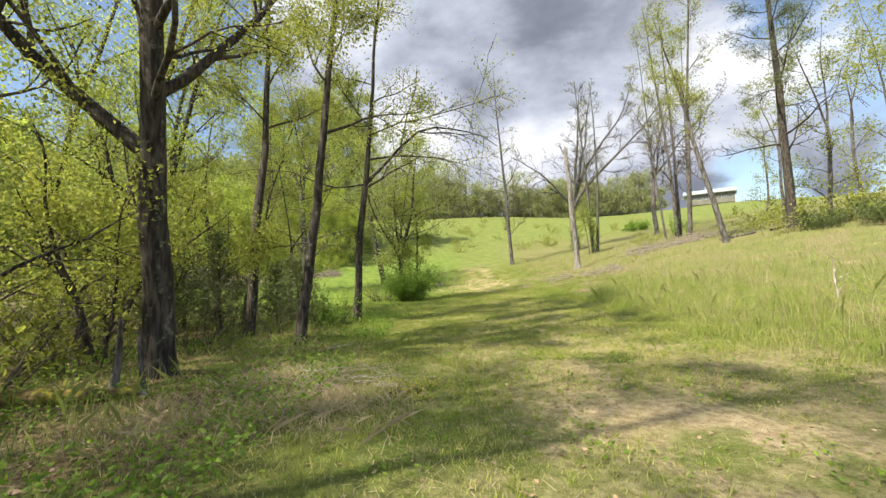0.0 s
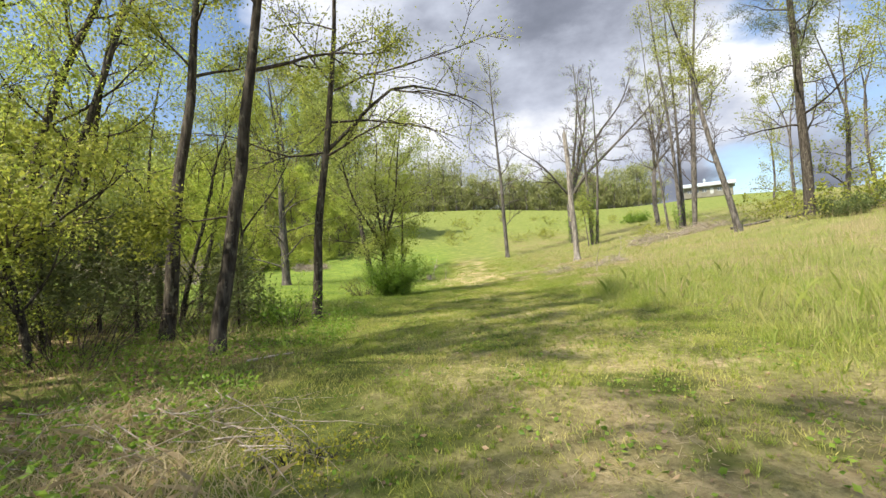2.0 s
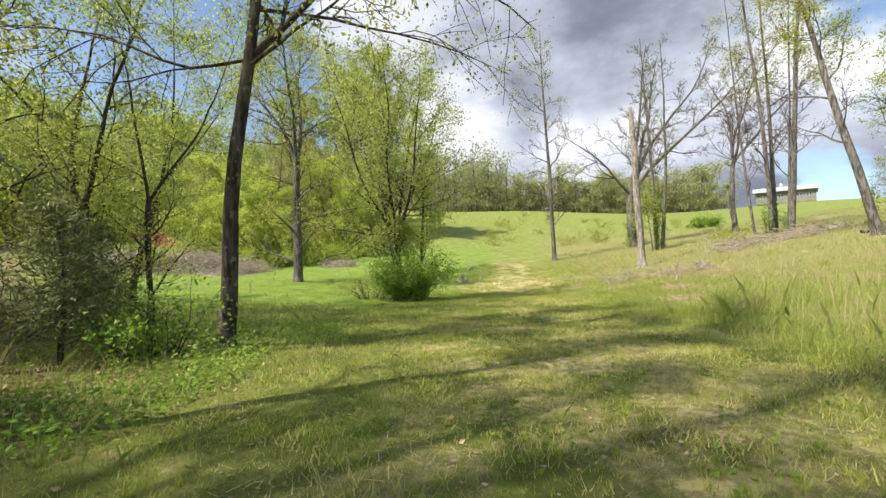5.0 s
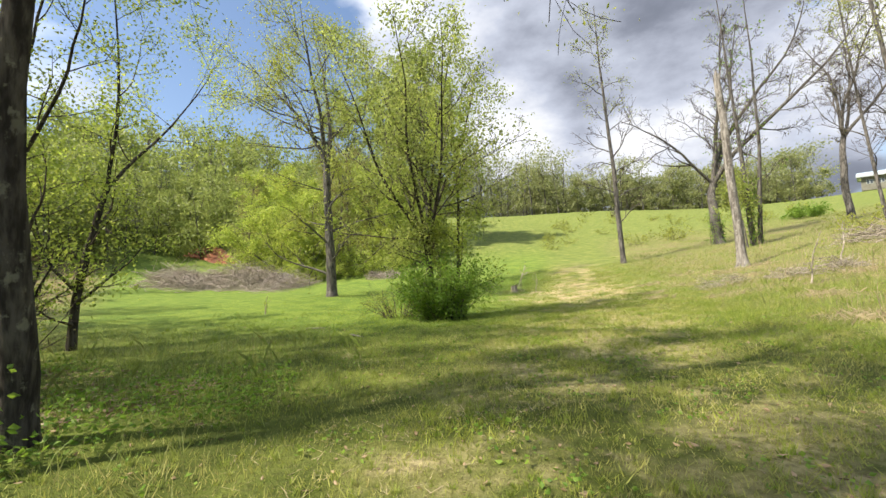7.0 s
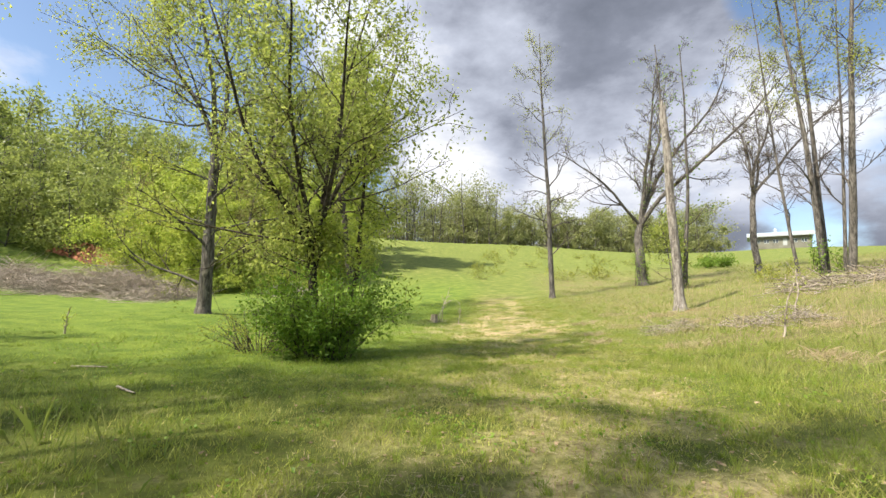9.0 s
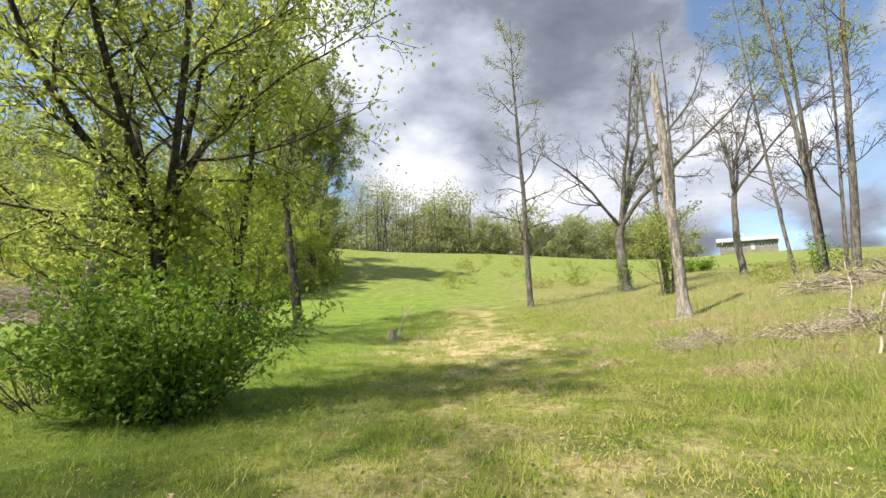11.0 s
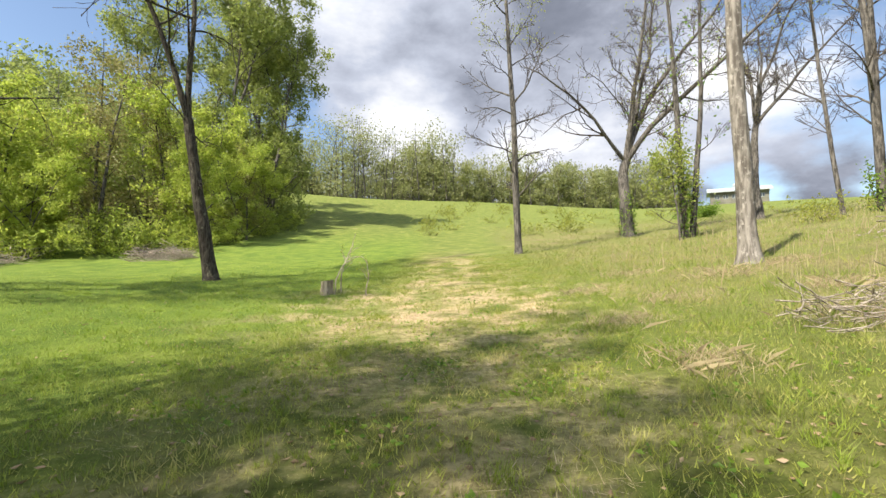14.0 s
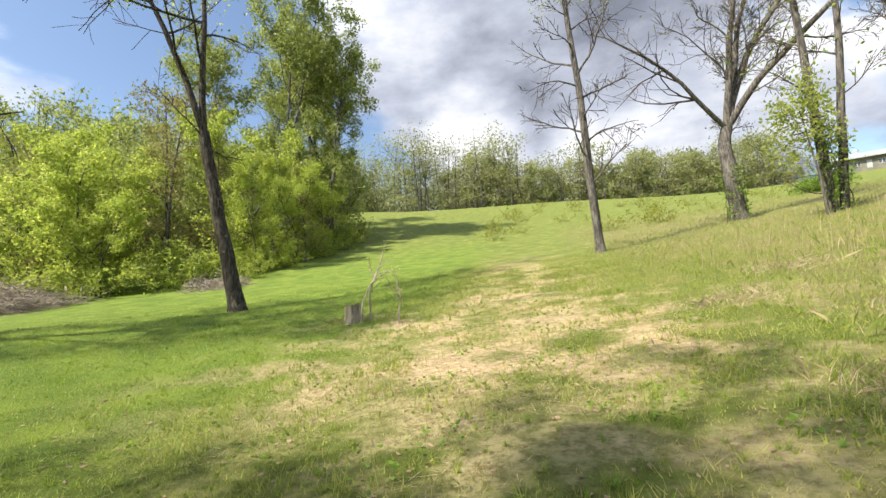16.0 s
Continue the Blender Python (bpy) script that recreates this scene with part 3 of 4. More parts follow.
def cedar(x, y, h, seed, name="young_cedar", label="young feathery red cedar growing in the shade"):
    """A young cedar: a straight stem and short whorled sprays of needles."""
    rng = np.random.default_rng(seed)
    top = tagged(new(name), label, "cedar", "young cedars")
    top.location = (x, y, lz(x, y) - 0.03)
    p, r, _ = stem(rng, (0, 0, -0.1), (0, 0, 1), h, 0.018 * h, 0.006, 10, 0.03, 0)
    sprays, spots = [], []
    for k in range(int(34 * h)):
        f = 0.12 + 0.86 * k / (34 * h)
        a = k * 2.4 + rng.uniform(-0.4, 0.4)
        ln = h * 0.42 * (1.05 - f) ** 0.8 * rng.uniform(0.6, 1.2) + 0.08
        pos = np.array([np.interp(f * h, p[:, 2], p[:, 0]), np.interp(f * h, p[:, 2], p[:, 1]), f * h])
        q, rr, _ = stem(rng, pos, (math.cos(a), math.sin(a), 0.35), ln, 0.008, 0.002, 4, 0.12, 0.04)
        sprays.append((q, rr, 3))
        for g in np.linspace(0.25, 1, max(4, int(ln * 11))):
            i = min(int(g * 4), 3)
            spots.append(q[i] + (q[i + 1] - q[i]) * (g * 4 - i))
    spots = np.repeat(np.array(spots), 6, 0)
    part("trunk", tube_mesh("trunk", [(p, r, 7)], BARK_DARK), top)
    part("sprays", tube_mesh("sprays", sprays, TWIG), top)["kind"] = "stuff"
    part("crown", leaf_mesh("crown", spots, 0.15, 0.06, LEAF_CEDAR, rng, aspect=0.16), top)
    return top


for i, (x, y, h) in enumerate([(-4.5, 12.8, 2.3), (-6.7, 12.4, 3.2), (-8.4, 13.4, 3.3), (-7.2, 10.6, 2.6), (-5.9, 14.6, 2.2), (-10.5, 12.9, 3.8)]):
    cedar(x, y, h, 50 + i)

# the leafy many-stemmed tree beside the track
tree("maple_tree", -2.7, 26.9, "leafy young maple with a low fork on the grass", mat=BARK_DARK, leaves=LEAF_MAPLE, count=19500, size=0.115, tuft=0.24, low=2.2, seed=43, H=11.5, r=0.15, clear=0.75, leaders=6, fork=0.26, limbs=17, limb_len=0.24, spread=50, wander=0.07, lift=0.03, twigs=4, subs=6, fork_angle=26,
     extra=[((0.0, 0, 3.0), (-1, -0.2, 0.22), 4.6, 0.035), ((0.9, 0, 5.2), (1, -0.15, 0.2), 4.0, 0.035), ((0.7, 0, 4.4), (1, 0.2, 0.02), 3.6, 0.03), ((-0.7, 0, 5.4), (-1, 0.3, 0.45), 3.6, 0.03), ((0, 0.3, 5.0), (-0.2, -1, 0.4), 3.6, 0.03)])
tree("young_maple", -1.9, 27.3, "thin young maple beside a larger leafy one", mat=BARK_DARK, leaves=LEAF_LIME, count=6500, size=0.11, tuft=0.22, low=1.6, seed=44, H=9.5, r=0.08, clear=0.2, limbs=16, limb_len=0.24)


def bush(x, y, label, seed, w, h, stems_n, leaves, count, size, name="bush", tilt=0.9):
    """A thicket of arching stems with leaves to the ground."""
    rng = np.random.default_rng(seed)
    top = tagged(new(name), label, "bush")
    top.location = (x, y, lz(x, y) - 0.03)
    rods, spots = [], []
    for _ in range(stems_n):
        a, s = rng.uniform(0, 6.28), math.sqrt(rng.uniform(0, 1))
        b = (math.cos(a) * s * w * 0.3, math.sin(a) * s * w * 0.3, -0.05)
        q, r, _ = stem(rng, b, (math.cos(a) * s * tilt, math.sin(a) * s * tilt, 1), h * rng.uniform(0.55, 1.1), 0.014, 0.003, 7, 0.12, -0.03)
        rods.append((q, r, 4))
        spots.extend(q[1:])
        for _ in range(4):
            j = rng.integers(1, 7)
            d = splay(rng, q[j + 1] - q[j], radians(rng.uniform(35, 75)), rng.uniform(0, 6.28))
            q2, r2, _ = stem(rng, q[j], d, h * rng.uniform(0.15, 0.35), 0.006, 0.002, 4, 0.15, -0.02)
            rods.append((q2, r2, 3))
            spots.extend(q2[1:])
    spots = np.array(spots)
    part("stemwork", tube_mesh("stemwork", rods, TWIG), top)["kind"] = "stuff"
    part("foliage", leaf_mesh("foliage", spots[rng.integers(0, len(spots), count)], size, 0.09, leaves, rng), top)
    return top


bush(-2.1, 26.3, "dense bright green bush round the maple's foot", 61, 2.3, 2.5, 90, LEAF_BUSH, 17000, 0.09, tilt=0.6)
bush(-4.0, 26.6, "dry twiggy shrub with few green leaves", 62, 1.6, 1.5, 40, LEAF_SPRING, 1200, 0.06, "shrub")

# single trees of the meadow
tree("locust_tree", -11.9, 36.0, "pale-footed tree on the open grass with a light crown", mat=BARK_GREY, leaves=LEAF_SPRING, count=22000, size=0.13, tuft=0.32, seed=71, H=19, r=0.31, lean=(-0.03, 0), clear=0.34, leaders=3, fork=0.46, limbs=20, limb_len=0.36, spread=66, lift=-0.01, fork_angle=15, wander=0.07)
tree("walnut_tree", -6.3, 43.9, "dark leaning walnut tree forked high above the grass", mat=BARK_DARK, leaves=LEAF_MAPLE, count=3600, size=0.17, tuft=0.3, low=12.5, seed=72, H=21, r=0.27, lean=(-0.13, 0.0), clear=0.9, leaders=2, fork=0.34, limbs=14, limb_len=0.24, fork_angle=5, wander=0.05, lift=0.0,
     extra=[((-1.9, 0, 12.4), (-1, -0.05, 0.3), 3.6, 0.07), ((-1.7, 0, 11.4), (-0.9, -0.5, 0.2), 5.5, 0.06), ((-0.5, 0, 4.5), (0.6, -0.3, -0.5), 1.0, 0.02)])
tree("slim_tree", 8.8, 53.2, "tall slim half-dead tree with a ragged trunk", mat=BARK_GREY, leaves=LEAF_SPRING, count=1500, size=0.14, tuft=0.3, low=14, seed=73, H=26, r=0.25, lean=(-0.03, 0.0), clear=0.3, limbs=26, limb_len=0.2, spread=60, wander=0.04, crook=0.15, subs=6, twigs=5)
tree("bare_tree", 19.2, 59.6, "big forked tree almost bare of leaves", mat=BARK_GREY, leaves=LEAF_SPRING, count=1600, size=0.16, tuft=0.5, seed=74, H=27, r=0.5, lean=(-0.1, 0), clear=0.9, leaders=4, fork=0.24, limbs=30, limb_len=0.17, spread=45, fork_angle=11, wander=0.11, lift=0.05, subs=8, twigs=6,
     extra=[((-0.7, 0, 6.3), (-1, -0.1, 0.62), 12.0, 0.17), ((-4.5, -0.2, 10.0), (-0.7, -0.1, 1.0), 7.0, 0.07)])
tree("bare_tree", 18.6, 50.6, "twin-trunked bare tree with ivy on its foot", mat=BARK_GREY, leaves=LEAF_BUSH, count=500, size=0.2, tuft=0.35, foot=2.4, slant=0.2, crook=0.12, seed=75, H=23, r=0.3, limbs=22, limb_len=0.15, wander=0.03, stems=[(-0.1, 0, 22, 0.22), (0.12, 0.05, 21, 0.19)], subs=7)
tree("bare_tree", 32.1, 61.8, "bare wide-forked tree before the building", mat=BARK_GREY, seed=76, H=25, r=0.34, clear=0.9, leaders=4, fork=0.36, limbs=22, limb_len=0.18, spread=48, fork_angle=21, wander=0.1, leaves=LEAF_BUD, count=1200, size=0.14, subs=8, twigs=6, lift=0.03)
tree("tree_clump", 26.9, 46.8, "clump of tall grey trunks just coming into leaf", mat=BARK_GREY, foot=6, slant=0.35, crook=0.09, seed=77, H=28, r=0.3, limbs=24, limb_len=0.16, wander=0.014, leaves=LEAF_SPRING, count=9000, size=0.15, tuft=0.4, low=13, subs=7,
     stems=[(-0.05, 0.02, 28, 0.22), (0.0, -0.3, 29, 0.24), (0.06, 0.1, 27, 0.21), (-0.11, 0.3, 25, 0.13), (0.1, -0.1, 24, 0.12)])
tree("leaning_tree", 20.4, 29.8, "dark leaning trunk with a thin high crown", mat=BARK_GREY, leaves=LEAF_SPRING, count=6500, size=0.12, tuft=0.3, low=8, seed=78, H=19, r=0.22, lean=(-0.14, 0.0), clear=0.4, limbs=18, limb_len=0.22, wander=0.08)
tree("pine_tree", 25.4, 30.0, "tall old pine with a flaking dark trunk", mat=BARK_DARK, leaves=LEAF_CEDAR, count=11000, size=0.34, tuft=0.22, low=10, aspect=0.09, seed=79, H=25, r=0.34, clear=0.36, limbs=24, limb_len=0.22, spread=75, wander=0.025, crook=0.14)
right_a = tree("hill_tree", 31.5, 33.5, "thin bare tree on the hillside", mat=BARK_GREY, leaves=LEAF_SPRING, count=3000, size=0.16, tuft=0.35, simple=True, aspect=0.8, subs=4, group="trees on the bank", seed=80, H=19, r=0.17, clear=0.35, leaders=2, fork=0.4, limbs=11, limb_len=0.22, twigs=2)
for x, y, a, s in ((35.5, 29.5, 70, 1.0), (30.0, 25.0, 200, 0.85), (40, 36, 140, 1.1), (38, 24, 30, 0.9), (45, 44, 250, 1.1), (34, 41, 310, 0.9), (47, 30, 111, 1.0), (33, 18, 60, 1.0), (29, 10, 190, 1.0), (41, 52, 77, 0.8)):
    again(right_a, x, y, a, s)


def snag(x, y):
    """A dead, barkless trunk broken off at the top."""
    rng = np.random.default_rng(9)
    top = tagged(new("dead_snag"), "pale barkless dead trunk broken off at its top", "dead tree")
    top.location = (x, y, lz(x, y) - 0.05)
    p = np.array([(-0.045 * z + 0.03 * math.sin(z), 0.02 * math.sin(1.3 * z), z) for z in (-0.1, 0.1, 0.3, 0.6, 1, 2, 3, 4.5, 6, 7.5, 9, 10, 10.7, 11.1, 11.3)])
    r = 0.85 * np.array([0.5, 0.42, 0.36, 0.32, 0.29, 0.27, 0.26, 0.25, 0.24, 0.225, 0.21, 0.2, 0.18, 0.11, 0.03])
    part("trunk", tube_mesh("trunk", [(p, r, 16)], BARK_PALE), top)
    splinters = []
    for k in range(6):
        a = k * 1.05
        q, rr, _ = stem(rng, p[-3] + np.array([math.cos(a) * 0.13, math.sin(a) * 0.13, -0.1]), (0.1 * math.cos(a), 0.1 * math.sin(a), 1), rng.uniform(0.3, 0.8), 0.05, 0.008, 3, 0.05, 0)
        splinters.append((q, rr, 4))
    part("splinters", tube_mesh("splinters", splinters, BARK_PALE), top)


snag(12.1, 37.5)

# ---- the grove at the edge of the field, and the far woods ----
grove_a = tree("grove_tree", -15.5, 74, "tall leafy tree at the field's edge", mat=BARK_GREY, leaves=LEAF_HILL, count=16000, size=0.25, tuft=0.38, simple=True, aspect=0.8, group="trees of the grove", seed=91, H=27, r=0.26, clear=0.14, leaders=2, fork=0.4, limbs=26, limb_len=0.27, subs=3, twigs=0, fork_angle=13)
grove_b = tree("grove_tree", -20, 66, "broad tree in fresh yellow-green leaf", mat=BARK_GREY, leaves=LEAF_LIME, count=14000, size=0.22, tuft=0.36, simple=True, aspect=0.8, group="trees of the grove", seed=92, H=15, r=0.2, clear=0.1, leaders=3, fork=0.25, limbs=13, limb_len=0.36, subs=3, twigs=0, fork_angle=25)
grove_c = tree("grove_tree", -24, 60, "half-bare brownish tree above the thicket", mat=BARK_GREY, leaves=LEAF_BUD, count=4200, size=0.2, tuft=0.5, simple=True, aspect=0.8, group="trees of the grove", seed=93, H=17, r=0.18, clear=0.15, limbs=18, limb_len=0.27, subs=4, twigs=2)
for src, x, y, a, s in ((grove_a, -17.5, 79, 100, 1.15), (grove_a, -20, 86, 210, 1.0), (grove_a, -22, 73, 300, 1.25), (grove_b, -17.5, 62.5, 90, 0.62), (grove_b, -27, 57, 200, 0.72), (grove_b, -32, 62, 20, 0.95), (grove_c, -20.5, 63, 140, 0.9), (grove_c, -29, 66, 250, 1.1),
                        (grove_b, -24, 54.5, 300, 0.5), (grove_a, -27, 70, 60, 1.05), (grove_b, -38, 66, 130, 1.0), (grove_a, -27, 80, 0, 1.0), (grove_c, -36, 58, 30, 0.8), (grove_b, -17.0, 69, 45, 0.7), (grove_a, -24, 92, 77, 1.0), (grove_c, -15.0, 66.5, 80, 0.55), (grove_b, -15.2, 71.5, 10, 0.55)):
    again(src, x, y, a, s)
tree("lime_tree", -28.5, 54.3, "round-headed young tree in bright lime-green leaf", mat=BARK_GREY, leaves=LEAF_LIME, count=15000, size=0.24, tuft=0.4, seed=95, H=11.5, r=0.13, limbs=15, limb_len=0.34, wander=0.09, stems=[(-0.35, 0.1, 9.5, 0.12), (0.3, -0.1, 10.5, 0.12), (0.05, 0.3, 11.5, 0.13), (-0.1, -0.4, 8.5, 0.1), (0.55, 0.2, 8.5, 0.1), (-0.6, -0.1, 8.0, 0.1)], slant=0.9, subs=4, twigs=1)


def woods(name, label, places, seed, leaves_each, leaf_size, h_lo, h_hi, mat_leaf, bare=0.25, rise=0.0):
    """Far woodland: many trees of trunk, a few limbs and leaf clumps in one object."""
    rng = np.random.default_rng(seed)
    rods, spots = [], []
    for x, y in places:
        h = rng.uniform(h_lo, h_hi) * (1 + rise * min(max((30 - x) / 40, 0), 1))
        z0 = lz(x, y) - 0.2
        p, r, _ = stem(rng, (x, y, z0), (rng.normal(0, 0.05), rng.normal(0, 0.05), 1), h, 0.011 * h, 0.02, 4, 0.04, 0)
        rods.append((p, r, 4))
        w = h * rng.uniform(0.24, 0.38)
        blobs = []
        for _ in range(18):
            f = rng.uniform(0.08, 1.0)
            a, q = rng.uniform(0, 6.28), w * (1.15 - 0.75 * f) * rng.uniform(0.4, 1.2)
            end = np.array([x + math.cos(a) * q, y + math.sin(a) * q, z0 + f * h])
            start = np.array([x, y, z0 + max(f - 0.15, 0.05) * h])
            rods.append((np.array([start, (start + end) / 2 + (0, 0, 0.2), end]), np.array([0.06, 0.04, 0.02]), 3))
            blobs.append(end)
        n = int(leaves_each * (rng.uniform(0.2, 0.45) if rng.uniform() < bare else rng.uniform(0.7, 1.2)))
        b = np.array(blobs)[rng.integers(0, 18, n)]
        spots.append(b + rng.normal(0, 1, (n, 3)) * np.array([w * 0.23, w * 0.23, h * 0.05]))
    top = tagged(new(name), label, "woods", kind="stuff")
    part("trunks", tube_mesh("trunks", rods, BARK_GREY), top)["kind"] = "stuff"
    part("foliage", leaf_mesh("foliage", np.concatenate(spots), leaf_size, 0.05, mat_leaf, rng, aspect=0.85, simple=True), top)["kind"] = "stuff"


def scatter(n, seed, box, keep, gap):
    rng, got = random.Random(seed), []
    for _ in range(n * 30):
        x, y = rng.uniform(box[0], box[1]), rng.uniform(box[2], box[3])
        if keep(x, y) and all((x - a) ** 2 + (y - b) ** 2 > gap * gap for a, b in got):
            got.append((x, y))
            if len(got) == n:
                break
    return got


def on_hill(x, y):
    return -x * 0.75 + (y - 60) * 0.5 > 36 and y > 22 + 0.45 * (-x - 20) and not (-58 < x < -40 and 50 < y < 68)


woods("hillside_woods", "wooded hillside in bright spring green", scatter(120, 1, (-85, -36, 40, 105), lambda x, y: on_hill(x, y) and -x * 0.75 + (y - 60) * 0.5 < 58, 3.2), 11, 1700, 0.34, 9, 16, LEAF_HILL)
woods("hilltop_woods", "far wooded hilltop in bright spring green", scatter(200, 3, (-150, -36, 40, 150), lambda x, y: on_hill(x, y) and -x * 0.75 + (y - 60) * 0.5 >= 58, 3.2), 13, 520, 0.62, 10, 18, LEAF_HILL)
woods("ridge_woods", "belt of mixed woods along the crest of the field", scatter(250, 2, (-75, 88, 138, 166), lambda x, y: y > 139 + 0.06 * abs(x) and x < 78, 2.2), 12, 1000, 0.47, 8, 16, LEAF_FAR_HAZED, 0.2, 0.6)


def house(x, y, turn):
    """A long, low building with a pale metal roof and a cupola."""
    top = tagged(new("building"), "long low grey building with a pale metal roof", "building")
    top.matrix_world = pose(x, y, lz(x, y) + 0.6, 0, 0, turn)
    W, D, Hh = 16.0, 8.0, 4.6

    def box(name, cx, cy, cz, sx, sy, sz, mat, parent=top, label=""):
        bm = bmesh.new()
        bmesh.ops.create_cube(bm, size=1, matrix=Matrix.Translation((cx, cy, cz)) @ Matrix.Diagonal((sx, sy, sz, 1)))
        bmesh.ops.bevel(bm, geom=bm.edges[:], offset=min(sx, sy, sz) * 0.06, segments=1, affect="EDGES")
        return part(name, from_bm(bm, name, mat), parent, label)

    box("wall", 0, -D / 2, Hh / 2, W, 0.3, Hh, SIDING)
    box("wall", 0, D / 2, Hh / 2, W, 0.3, Hh, SIDING)
    box("wall", -W / 2 + 0.15, 0, Hh / 2, 0.3, D - 0.3, Hh, SIDING)
    box("wall", W / 2 - 0.15, 0, Hh / 2, 0.3, D - 0.3, Hh, SIDING)
    bm = bmesh.new()
    o, e, rz = 1.3, 1.0, 1.6
    rows = []
    for yy, zz in ((-D / 2 - o, Hh - 0.2), (0, Hh + rz), (D / 2 + o, Hh - 0.2), (D / 2 + o, Hh - 0.55), (0, Hh + rz - 0.4), (-D / 2 - o, Hh - 0.55)):
        rows.append([bm.verts.new((xx, yy, zz)) for xx in (-W / 2 - e, W / 2 + e)])
    for k in range(6):
        a, b = rows[k], rows[(k + 1) % 6]
        bm.faces.new((a[0], a[1], b[1], b[0]))
    for s in (0, 1):
        bm.faces.new([rows[k][s] for k in (0, 1, 4, 5)])
        bm.faces.new([rows[k][s] for k in (1, 2, 3, 4)])
    roof = part("roof", from_bm(bm, "roof", ROOF_METAL), top, "pale blue-grey ribbed metal roof")
    for k in range(26):
        xx = -W / 2 - e + 0.3 + k * (W + 2 * e - 0.6) / 25
        slope = math.degrees(math.atan2(rz + 0.2, D / 2 + o))
        bm = bmesh.new()
        bmesh.ops.create_cube(bm, size=1, matrix=Matrix.Translation((xx, -(D / 2 + o) / 2, Hh + rz / 2 - 0.07)) @ Matrix.Rotation(radians(slope), 4, "X") @ Matrix.Diagonal((0.09, D / 2 + o, 0.08, 1)))
        part("rib", from_bm(bm, "rib", ROOF_METAL), roof)
    box("fascia", 0, -D / 2 - o - 0.04, Hh - 0.36, W + 2 * e, 0.08, 0.42, WHITE_TRIM, top, "white painted fascia")
    cup = box("cupola", -1.0, 0, Hh + rz + 0.3, 0.8, 0.8, 0.9, WHITE_TRIM, top, "small white roof cupola")
    bm = bmesh.new()
    bmesh.ops.create_cone(bm, cap_ends=True, segments=4, radius1=0.75, radius2=0.05, depth=0.7, matrix=Matrix.Translation((-1.0, 0, Hh + rz + 1.1)) @ Matrix.Rotation(radians(45), 4, "Z"))
    part("cap", from_bm(bm, "cap", ROOF_METAL), cup)
    for k in range(6):
        xx = -W / 2 + 1.9 + k * 2.45
        if k == 3:
            box("door", xx, -D / 2 - 0.17, 1.6 + 0.55, 1.1, 0.1, 2.2, WHITE_TRIM)
            continue
        win = box("window", xx, -D / 2 - 0.16, 2.5, 1.4, 0.1, 1.3, WHITE_TRIM)
        for sx in (-0.36, 0.36):
            box("pane", xx + sx, -D / 2 - 0.215, 2.5, 0.54, 0.03, 1.05, PANE, win)


house(107, 164, -33)


# ---- banks, piles and wood on the ground ----
def clay_bank(x, y):
    rng = np.random.default_rng(4)
    bm = bmesh.new()
    n, m = 34, 12
    grid = []
    for i in range(n):
        row = []
        for j in range(m):
            u, v = i / (n - 1), j / (m - 1)
            px = x + (u - 0.5) * 12
            py = y + v * 2.6 + 0.8 * math.sin(u * 5)
            edge = math.sin(math.pi * u) ** 0.6
            row.append(bm.verts.new((px, py, lz(px, y) - 0.4 + v * 3.0 * edge + rng.normal(0, 0.1))))
        grid.append(row)
    for i in range(n - 1):
        for j in range(m - 1):
            bm.faces.new((grid[i][j], grid[i + 1][j], grid[i + 1][j + 1], grid[i][j + 1]))
    tagged(new("clay_bank", from_bm(bm, "clay_bank", CLAY, True)), "bare slope of raw red clay under the woods", "bank", kind="structure")


clay_bank(-52, 67)


def brush_pile(name, x, y, w, d, h, seed, n, label, thick=0.03):
    """A heap of cut branches lying across one another."""
    rng = np.random.default_rng(seed)
    rods = []
    for _ in range(n):
        u, v = rng.uniform(-0.6, 0.6), rng.normal(0, 0.3)
        px, py = u * w, v * d
        hz = h * math.exp(-5.3 * v * v) * max(0.15, 1 - (1.3 * u) ** 4) * rng.uniform(0.05, 1.0) * (0.8 + 0.2 * math.sin(9 * u))
        a = rng.normal(0.0, 0.55) if w > d * 1.3 else rng.uniform(0, 3.14)
        ln = rng.uniform(0.25, 0.9) * max(d, 1.0)
        dirv = (math.cos(a), math.sin(a), rng.normal(0, 0.26))
        start = np.array([px, py, hz + lz(x + px, y + py) - lz(x, y) + 0.03]) - np.array(dirv) * ln / 2
        q, r, _ = stem(rng, start, dirv, ln, thick * rng.uniform(0.3, 1.2), thick * 0.15, 5, 0.14, 0)
        q[:, 2] = np.maximum(q[:, 2], land(x + q[:, 0], y + q[:, 1]) - lz(x, y) + 0.01)
        rods.append((q, r, 3))
    top = tagged(new(name, tube_mesh(name, rods, TWIG_DEAD)), label, "brush pile", kind="stuff")
    top.location = (x, y, lz(x, y))
    return top


brush_pile("brush_pile", -31.5, 49.5, 15, 5, 2.4, 5, 2300, "long heap of cut grey branches along the wood", 0.035)
brush_pile("brush_pile", -15.8, 55.5, 3.2, 2.0, 1.0, 6, 320, "small heap of bleached sticks at the thicket", 0.03)
brush_pile("brush_pile", 21.0, 37.0, 7.0, 2.6, 0.6, 7, 300, "scattered grey cut branches in the long grass", 0.03)
brush_pile("brush_pile", 11.5, 30.0, 2.2, 1.5, 0.5, 8, 160, "low heap of dry sticks in the grass", 0.015)
brush_pile("brush_pile", 8.7, 31.0, 1.6, 1.2, 0.55, 9, 120, "dead bramble canes in the meadow", 0.012)
brush_pile("brush_pile", -1.8, 5.9, 2.2, 1.3, 0.22, 10, 60, "thin dry sticks strewn by the track", 0.007)


